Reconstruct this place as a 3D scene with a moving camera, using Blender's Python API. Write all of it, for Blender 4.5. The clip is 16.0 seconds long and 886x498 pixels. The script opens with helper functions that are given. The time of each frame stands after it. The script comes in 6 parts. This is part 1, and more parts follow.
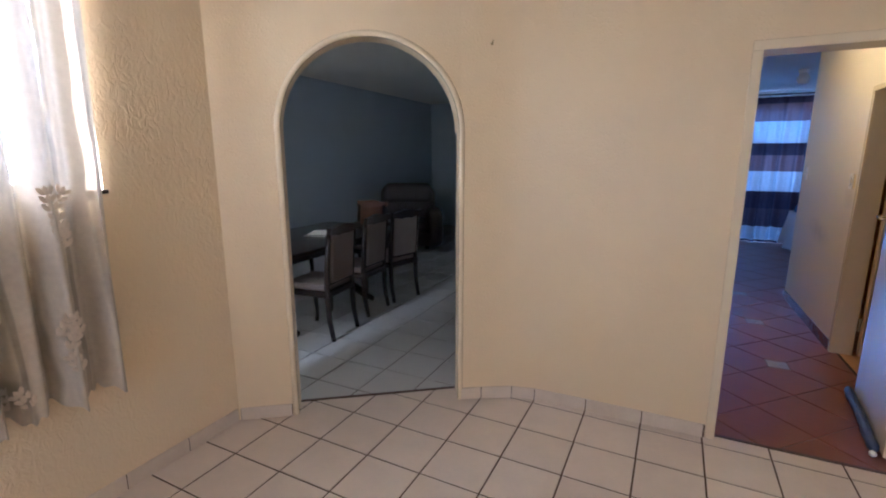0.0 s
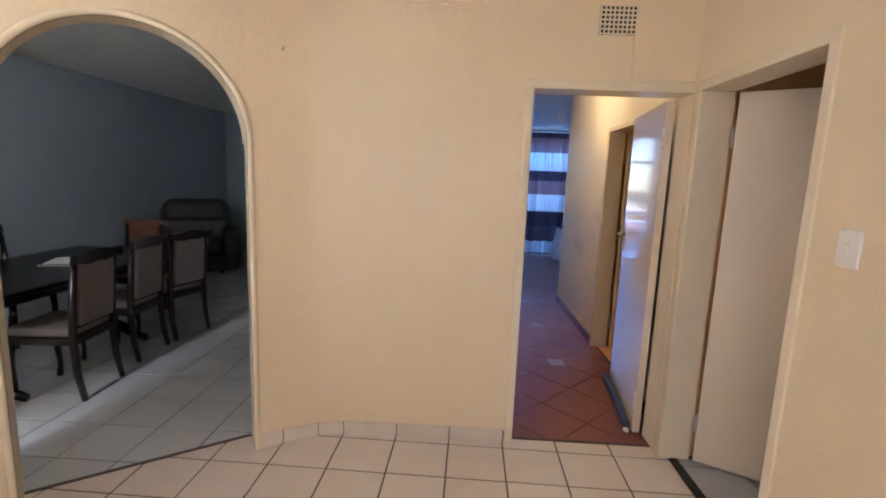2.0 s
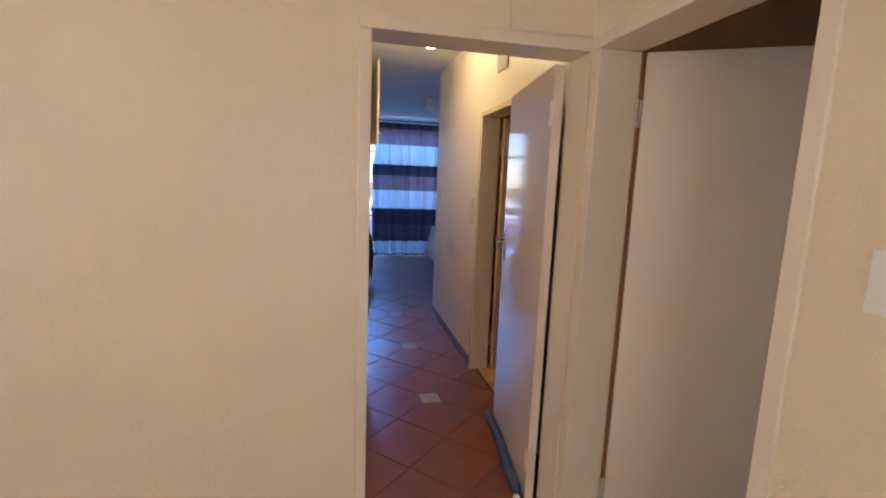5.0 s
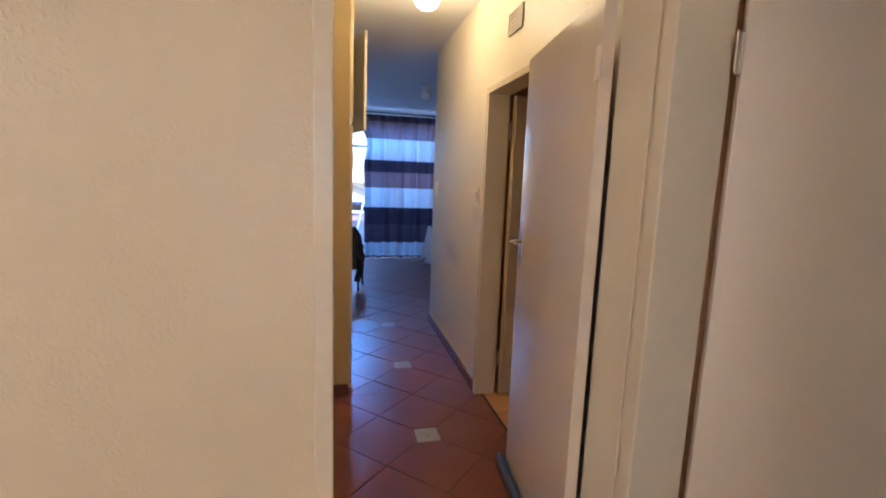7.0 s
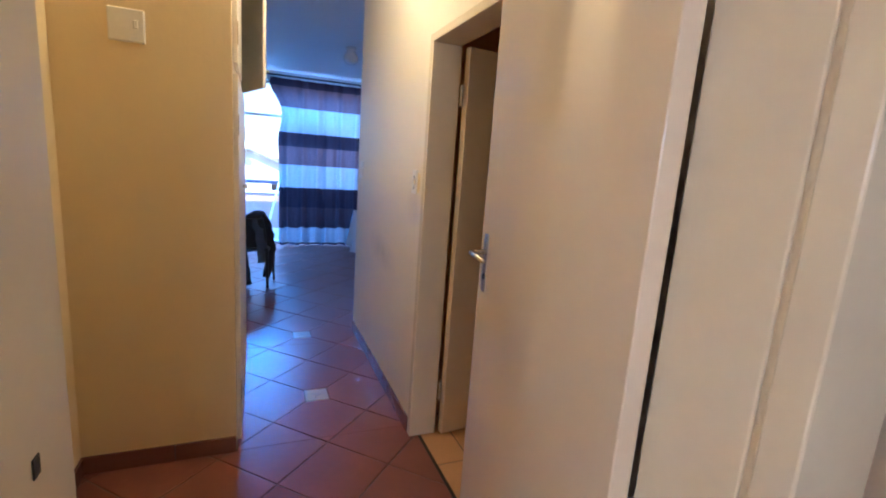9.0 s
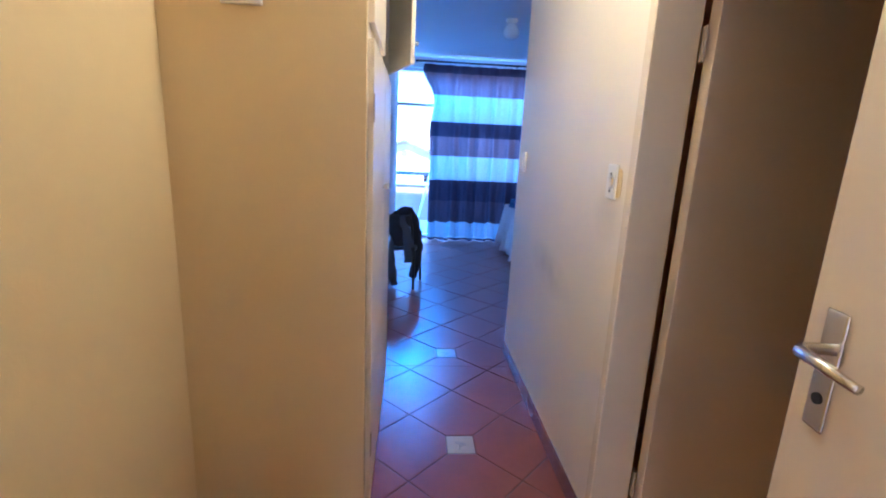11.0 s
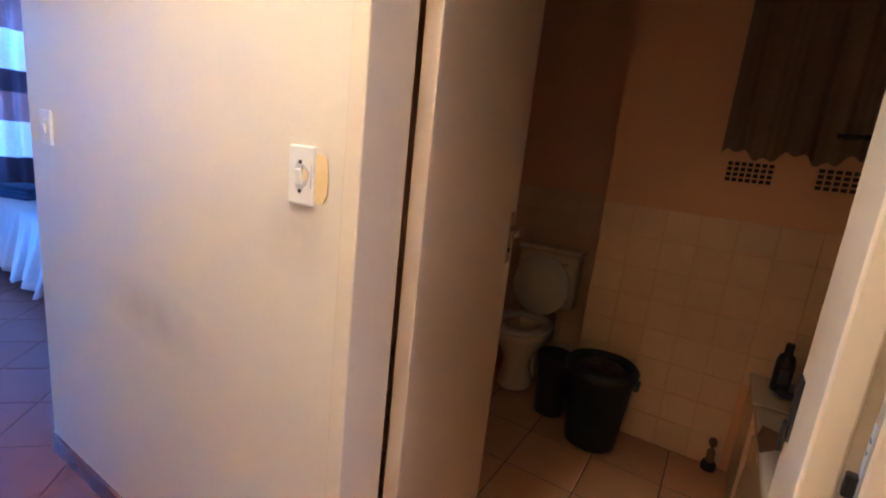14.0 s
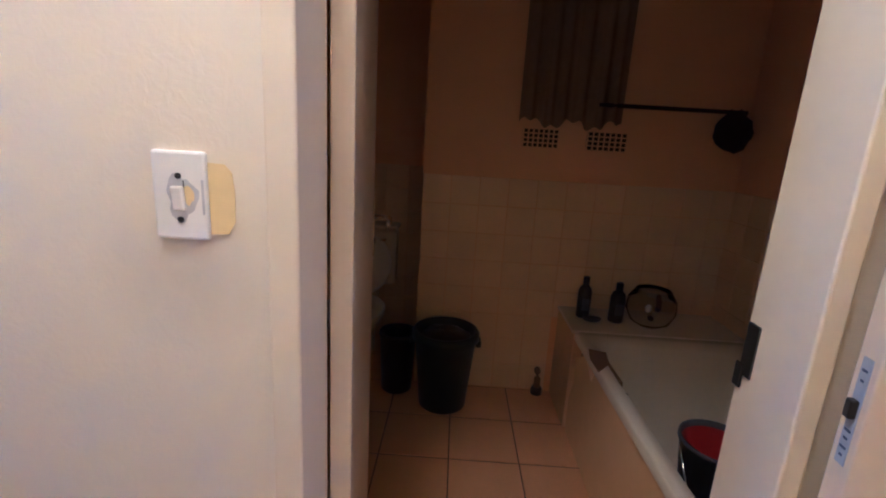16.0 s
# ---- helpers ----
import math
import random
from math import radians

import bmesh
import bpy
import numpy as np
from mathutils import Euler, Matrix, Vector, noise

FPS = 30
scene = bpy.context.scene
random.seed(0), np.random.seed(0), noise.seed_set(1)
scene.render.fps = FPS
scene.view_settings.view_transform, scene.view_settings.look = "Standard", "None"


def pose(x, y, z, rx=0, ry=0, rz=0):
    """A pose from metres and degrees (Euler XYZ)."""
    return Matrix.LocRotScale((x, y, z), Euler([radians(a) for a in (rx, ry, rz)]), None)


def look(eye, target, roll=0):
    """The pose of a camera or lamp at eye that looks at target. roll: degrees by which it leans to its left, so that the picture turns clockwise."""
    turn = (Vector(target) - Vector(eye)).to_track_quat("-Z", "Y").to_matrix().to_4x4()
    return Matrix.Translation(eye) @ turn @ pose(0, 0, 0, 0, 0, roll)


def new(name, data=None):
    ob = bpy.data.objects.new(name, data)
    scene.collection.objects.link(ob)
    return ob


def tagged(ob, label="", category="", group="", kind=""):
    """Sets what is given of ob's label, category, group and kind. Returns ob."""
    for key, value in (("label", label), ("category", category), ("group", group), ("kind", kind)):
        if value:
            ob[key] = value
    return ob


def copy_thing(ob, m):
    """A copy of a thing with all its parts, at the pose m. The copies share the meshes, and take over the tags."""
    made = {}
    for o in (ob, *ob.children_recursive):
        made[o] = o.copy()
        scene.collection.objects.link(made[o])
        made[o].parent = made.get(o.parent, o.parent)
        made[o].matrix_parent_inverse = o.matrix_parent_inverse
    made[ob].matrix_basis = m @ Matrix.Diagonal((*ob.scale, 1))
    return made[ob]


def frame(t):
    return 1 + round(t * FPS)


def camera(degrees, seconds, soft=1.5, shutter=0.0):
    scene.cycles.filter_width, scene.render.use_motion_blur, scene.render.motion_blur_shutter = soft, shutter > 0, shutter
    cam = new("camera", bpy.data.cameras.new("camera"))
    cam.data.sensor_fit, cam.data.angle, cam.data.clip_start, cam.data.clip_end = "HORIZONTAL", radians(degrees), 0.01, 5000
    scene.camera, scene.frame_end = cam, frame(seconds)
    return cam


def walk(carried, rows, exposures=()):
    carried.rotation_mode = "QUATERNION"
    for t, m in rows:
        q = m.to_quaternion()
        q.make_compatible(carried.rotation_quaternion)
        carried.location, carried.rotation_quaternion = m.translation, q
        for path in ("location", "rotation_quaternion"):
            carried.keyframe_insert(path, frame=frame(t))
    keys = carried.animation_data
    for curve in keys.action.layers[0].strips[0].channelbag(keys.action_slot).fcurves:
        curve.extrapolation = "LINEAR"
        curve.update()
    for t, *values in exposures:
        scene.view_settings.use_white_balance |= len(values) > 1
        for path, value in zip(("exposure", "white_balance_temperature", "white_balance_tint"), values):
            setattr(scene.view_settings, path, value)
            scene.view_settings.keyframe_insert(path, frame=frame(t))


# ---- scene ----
cam = camera(88.0, 16.0, soft=2.0)
PATH = [
    (0, (0.005, 0.154, 1.542), (-0.841, 1.923, 1.146), -0.0),
    (0.5, (0.015, 0.191, 1.545), (-0.696, 2.022, 1.167), 0.5),
    (1, (0.012, 0.223, 1.537), (-0.535, 2.114, 1.184), 1.2),
    (1.5, (0.015, 0.261, 1.536), (-0.321, 2.206, 1.21), 1.7),
    (2, (0.015, 0.319, 1.541), (-0.058, 2.294, 1.236), 2.2),
    (2.5, (0.02, 0.381, 1.54), (0.179, 2.353, 1.247), 2.5),
    (3, (0.061, 0.466, 1.532), (0.405, 2.415, 1.239), 2.7),
    (3.5, (0.158, 0.671, 1.532), (0.549, 2.608, 1.225), 2.6),
    (4, (0.203, 0.834, 1.526), (0.631, 2.764, 1.224), 2.4),
    (4.2, (0.215, 0.912, 1.527), (0.642, 2.843, 1.224), 2.3),
    (6.5, (0.361, 1.583, 1.484), (0.824, 3.507, 1.193), 2.3),
    (7, (0.381, 1.747, 1.457), (0.834, 3.672, 1.16), 2.1),
    (7.5, (0.443, 1.91, 1.454), (0.897, 3.832, 1.138), 2.0),
    (8, (0.558, 2.099, 1.438), (1.022, 4.017, 1.115), 2.8),
    (8.5, (0.594, 2.274, 1.446), (1.248, 4.131, 1.1), 3.7),
    (9, (0.558, 2.483, 1.452), (1.308, 4.301, 1.09), 4.1),
    (9.5, (0.564, 2.668, 1.45), (1.189, 4.529, 1.066), 2.7),
    (9.7, (0.577, 2.727, 1.457), (0.991, 4.643, 1.061), 1.2),
    (10.4, (0.600, 2.98, 1.458), (0.79, 4.92, 1.03), 1.5),
    (11.2, (0.615, 3.25, 1.455), (0.755, 5.20, 1.00), 2.8),
    (11.8, (0.629, 3.445, 1.440), (0.855, 5.375, 0.976), 4.1),
    (12, (0.65, 3.475, 1.413), (1.066, 5.381, 0.973), 4.7),
    (12.5, (0.656, 3.691, 1.441), (1.48, 5.455, 0.984), 6.7),
    (13, (0.664, 3.768, 1.426), (1.805, 5.352, 0.996), 7.0),
    (13.5, (0.638, 3.93, 1.448), (2.167, 5.144, 1.016), 5.6),
    (14, (0.65, 4.001, 1.432), (2.326, 5.011, 1.018), 6.1),
    (14.5, (0.7, 4.172, 1.462), (2.514, 4.856, 0.972), 5.5),
    (15, (0.748, 4.225, 1.429), (2.662, 4.618, 1.003), 4.3),
    (15.5, (0.704, 4.314, 1.45), (2.652, 4.367, 1.001), 3.8),
    (16, (0.695, 4.386, 1.45), (2.639, 4.425, 0.983), 3.4),
]
EXPOSURES = [(0.0, 0.96, 5000, 19), (1.5, 1.32, 5250, 19), (3.5, 1.11, 5500, 21), (7.0, 1.18, 5400, 20), (8.0, 1.12, 5250, 20), (9.0, 1.6, 4800, 19),
             (12.0, 2.0, 4200, 24), (13.0, 2.12, 4450, 28), (14.5, 2.42, 4500, 29), (16.0, 2.06, 4000, 30)]
walk(cam, [(t, look(eye, target, roll)) for t, eye, target, roll in PATH], EXPOSURES)

# ---- world, sun, window light and added lamps ----
world = bpy.data.worlds.new("sky")
scene.world = world
world.use_nodes = True
wn = world.node_tree.nodes
sky = wn.new("ShaderNodeTexSky")
sky.sky_type, sky.sun_disc = "NISHITA", False
sky.dust_density, sky.ozone_density = 0.2, 4.0
sky.sun_elevation, sky.sun_rotation = radians(55), radians(200)
wn["Background"].inputs[1].default_value = 0.15
world.node_tree.links.new(sky.outputs[0], wn["Background"].inputs[0])


def sun_lamp():
    d = bpy.data.lights.new("sun", "SUN")
    d.energy, d.angle, d.color = 5.0, radians(0.5), (1.0, 0.95, 0.86)
    ob = new("sun", d)
    # the sun stands at rotation 200 degrees: behind the house, over the back garden
    az, el = radians(200), radians(55)
    way = Vector((-math.sin(az) * math.cos(el), -math.cos(az) * math.cos(el), -math.sin(el)))
    ob.matrix_world = Matrix.Translation((0, 0, 20)) @ way.to_track_quat("-Z", "Y").to_matrix().to_4x4()


sun_lamp()


def window_light(name, eye, target, w, h, watts, color):
    d = bpy.data.lights.new(name, "AREA")
    d.shape, d.size, d.size_y, d.energy, d.color = "RECTANGLE", w, h, watts, color
    ob = new(name, d)
    ob.matrix_world = look(eye, target)
    return ob


window_light("lounge_window_light", (-2.52, 0.66, 1.93), (0, 0.66, 1.6), 1.3, 1.05, 118, (0.96, 0.93, 0.86))
# lamp added in an unseen back opening to light the lounge
window_light("garden_window_light", (-0.4, -2.75, 1.5), (-0.4, 0, 1.3), 2.2, 1.7, 7, (1.0, 0.80, 0.56))
window_light("bedroom_window_light", (2.15, 10.50, 1.72), (2.15, 8, 1.5), 2.4, 1.5, 20, (0.60, 0.76, 1.0))
# unseen blue lamp above the balcony, added to strengthen the sky's light
window_light("balcony_sky_light", (0.7, 11.7, 3.3), (0.6, 8.6, 0.2), 3.0, 1.2, 330, (0.13, 0.43, 1.0))


# ---- materials ----
def mat(name, color, rough=0.6, metal=0.0, var=0.08, scale=3.0, bump=0.0, bscale=60.0, fine=0.04, spec=0.5, rand=0.0, coat=0.0, detail=4.0):
    m = bpy.data.materials.new(name)
    m.use_nodes = True
    n, l = m.node_tree.nodes, m.node_tree.links
    b = n["Principled BSDF"]
    b.inputs["Roughness"].default_value = rough
    b.inputs["Metallic"].default_value = metal
    b.inputs["Specular IOR Level"].default_value = spec
    b.inputs["Coat Weight"].default_value = coat
    b.inputs["Coat Roughness"].default_value = 0.08
    co = n.new("ShaderNodeTexCoord")
    n1 = n.new("ShaderNodeTexNoise")
    n1.inputs["Scale"].default_value, n1.inputs["Detail"].default_value = scale, detail
    n2 = n.new("ShaderNodeTexNoise")
    n2.inputs["Scale"].default_value = bscale
    spot = co.outputs["Object"]
    if rand:
        # every piece takes its pattern from another spot
        who, off = n.new("ShaderNodeObjectInfo"), n.new("ShaderNodeVectorMath")
        off.operation = "MULTIPLY_ADD"
        l.new(who.outputs["Random"], off.inputs[0])
        off.inputs[1].default_value = (37.0, 53.0, 0.0)
        l.new(spot, off.inputs[2])
        spot = off.outputs[0]
    for t in (n1, n2):
        l.new(spot, t.inputs["Vector"])
    add = n.new("ShaderNodeMath")
    add.operation = "MULTIPLY_ADD"
    l.new(n1.outputs["Fac"], add.inputs[0])
    add.inputs[1].default_value, add.inputs[2].default_value = 2 * var, 1 - var
    add2 = n.new("ShaderNodeMath")
    add2.operation = "MULTIPLY_ADD"
    l.new(n2.outputs["Fac"], add2.inputs[0])
    add2.inputs[1].default_value = 2 * fine
    l.new(add.outputs[0], add2.inputs[2])
    last = add2.outputs[0]
    if rand:
        oi = n.new("ShaderNodeObjectInfo")
        ra = n.new("ShaderNodeMath")
        ra.operation = "MULTIPLY_ADD"
        l.new(oi.outputs["Random"], ra.inputs[0])
        ra.inputs[1].default_value = rand
        l.new(last, ra.inputs[2])
        last = ra.outputs[0]
    mul = n.new("ShaderNodeVectorMath")
    mul.operation = "SCALE"
    mul.inputs[0].default_value = color
    l.new(last, mul.inputs["Scale"])
    l.new(mul.outputs[0], b.inputs["Base Color"])
    rr = n.new("ShaderNodeMath")
    rr.operation = "MULTIPLY_ADD"
    l.new(n1.outputs["Fac"], rr.inputs[0])
    rr.inputs[1].default_value, rr.inputs[2].default_value = 0.05, rough - 0.025
    rr.use_clamp = True
    l.new(rr.outputs[0], b.inputs["Roughness"])
    if bump:
        bp = n.new("ShaderNodeBump")
        bp.inputs["Strength"].default_value, bp.inputs["Distance"].default_value = bump, 0.004
        l.new(n2.outputs["Fac"], bp.inputs["Height"])
        l.new(bp.outputs[0], b.inputs["Normal"])
    return m


def plaster(name, color, rough, depth, bscale=26.0, var=0.05, tall=1.0, sparse=False):
    """Painted plaster: soft trowel lumps, with fine roller grain over them."""
    m = mat(name, color, rough, 0, var, 1.2, 0.0, 240, 0.015)
    n, l = m.node_tree.nodes, m.node_tree.links
    co = n.new("ShaderNodeTexCoord")
    a, c = n.new("ShaderNodeTexNoise"), n.new("ShaderNodeTexNoise")
    a.inputs["Scale"].default_value, a.inputs["Detail"].default_value, a.inputs["Distortion"].default_value = bscale, (1 if sparse else 3), (0.2 if sparse else 1.2)
    c.inputs["Scale"].default_value, c.inputs["Detail"].default_value = 170, 2
    mp = n.new("ShaderNodeMapping")
    mp.inputs["Scale"].default_value = (1, 1, tall)
    l.new(co.outputs["Object"], mp.inputs["Vector"])
    l.new(mp.outputs[0], a.inputs["Vector"])
    l.new(co.outputs["Object"], c.inputs["Vector"])
    b1, b2 = n.new("ShaderNodeBump"), n.new("ShaderNodeBump")
    b1.inputs["Strength"].default_value, b1.inputs["Distance"].default_value = min(1.0, depth), 0.01 * max(1.0, depth)
    b2.inputs["Strength"].default_value, b2.inputs["Distance"].default_value = 0.12, 0.002
    tall_of = a.outputs["Fac"]
    if sparse:
        # flat roller paint with scattered raised drops
        mr = n.new("ShaderNodeMapRange")
        mr.interpolation_type = "SMOOTHSTEP"
        mr.inputs["From Min"].default_value, mr.inputs["From Max"].default_value = 0.50, 0.78
        l.new(tall_of, mr.inputs["Value"])
        tall_of = mr.outputs[0]
    l.new(tall_of, b1.inputs["Height"])
    l.new(c.outputs["Fac"], b2.inputs["Height"])
    l.new(b1.outputs[0], b2.inputs["Normal"])
    l.new(b2.outputs[0], n["Principled BSDF"].inputs["Normal"])
    return m


def cloth(name, color, through_amount, clear=0.0, bands=0.0):
    """Thin cloth that lets light through, with folds' weave."""
    m = bpy.data.materials.new(name)
    m.use_nodes = True
    n, l = m.node_tree.nodes, m.node_tree.links
    n.remove(n["Principled BSDF"])
    out = n["Material Output"]
    d, t, x = n.new("ShaderNodeBsdfDiffuse"), n.new("ShaderNodeBsdfTranslucent"), n.new("ShaderNodeMixShader")
    co, no = n.new("ShaderNodeTexCoord"), n.new("ShaderNodeTexNoise")
    no.inputs["Scale"].default_value, no.inputs["Detail"].default_value = 40, 5
    l.new(co.outputs["Object"], no.inputs["Vector"])
    k = n.new("ShaderNodeMath")
    k.operation = "MULTIPLY_ADD"
    l.new(no.outputs["Fac"], k.inputs[0])
    k.inputs[1].default_value, k.inputs[2].default_value = 0.3, 0.85
    v = n.new("ShaderNodeVectorMath")
    v.operation = "SCALE"
    v.inputs[0].default_value = color
    l.new(k.outputs[0], v.inputs["Scale"])
    l.new(v.outputs[0], d.inputs["Color"])
    l.new(v.outputs[0], t.inputs["Color"])
    x.inputs[0].default_value = through_amount
    l.new(d.outputs[0], x.inputs[1])
    l.new(t.outputs[0], x.inputs[2])
    last = x
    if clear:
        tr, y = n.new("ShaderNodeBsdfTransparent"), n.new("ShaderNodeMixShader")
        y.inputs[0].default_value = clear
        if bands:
            # a wave in the clearness imitates light showing between denser folds
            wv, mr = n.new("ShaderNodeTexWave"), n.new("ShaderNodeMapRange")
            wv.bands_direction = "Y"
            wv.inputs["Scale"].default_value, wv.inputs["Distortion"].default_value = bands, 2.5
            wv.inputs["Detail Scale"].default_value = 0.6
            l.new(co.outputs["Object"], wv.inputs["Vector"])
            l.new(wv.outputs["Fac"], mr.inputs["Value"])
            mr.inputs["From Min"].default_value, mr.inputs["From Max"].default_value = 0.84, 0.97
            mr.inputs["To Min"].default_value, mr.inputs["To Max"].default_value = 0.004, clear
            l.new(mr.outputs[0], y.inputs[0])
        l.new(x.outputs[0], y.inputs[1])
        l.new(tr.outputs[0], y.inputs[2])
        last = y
    l.new(last.outputs[0], out.inputs["Surface"])
    return m


def glow(name, color, strength):
    m = bpy.data.materials.new(name)
    m.use_nodes = True
    b = m.node_tree.nodes["Principled BSDF"]
    b.inputs["Base Color"].default_value = (*color, 1)
    b.inputs["Emission Color"].default_value = (*color, 1)
    b.inputs["Emission Strength"].default_value = strength
    return m


def clear_glass(name, color=(1, 1, 1), rough=0.0, ior=1.45):
    m = bpy.data.materials.new(name)
    m.use_nodes = True
    b = m.node_tree.nodes["Principled BSDF"]
    b.inputs["Base Color"].default_value = (*color, 1)
    b.inputs["Transmission Weight"].default_value = 1.0
    b.inputs["Roughness"].default_value = rough
    b.inputs["IOR"].default_value = ior
    return m


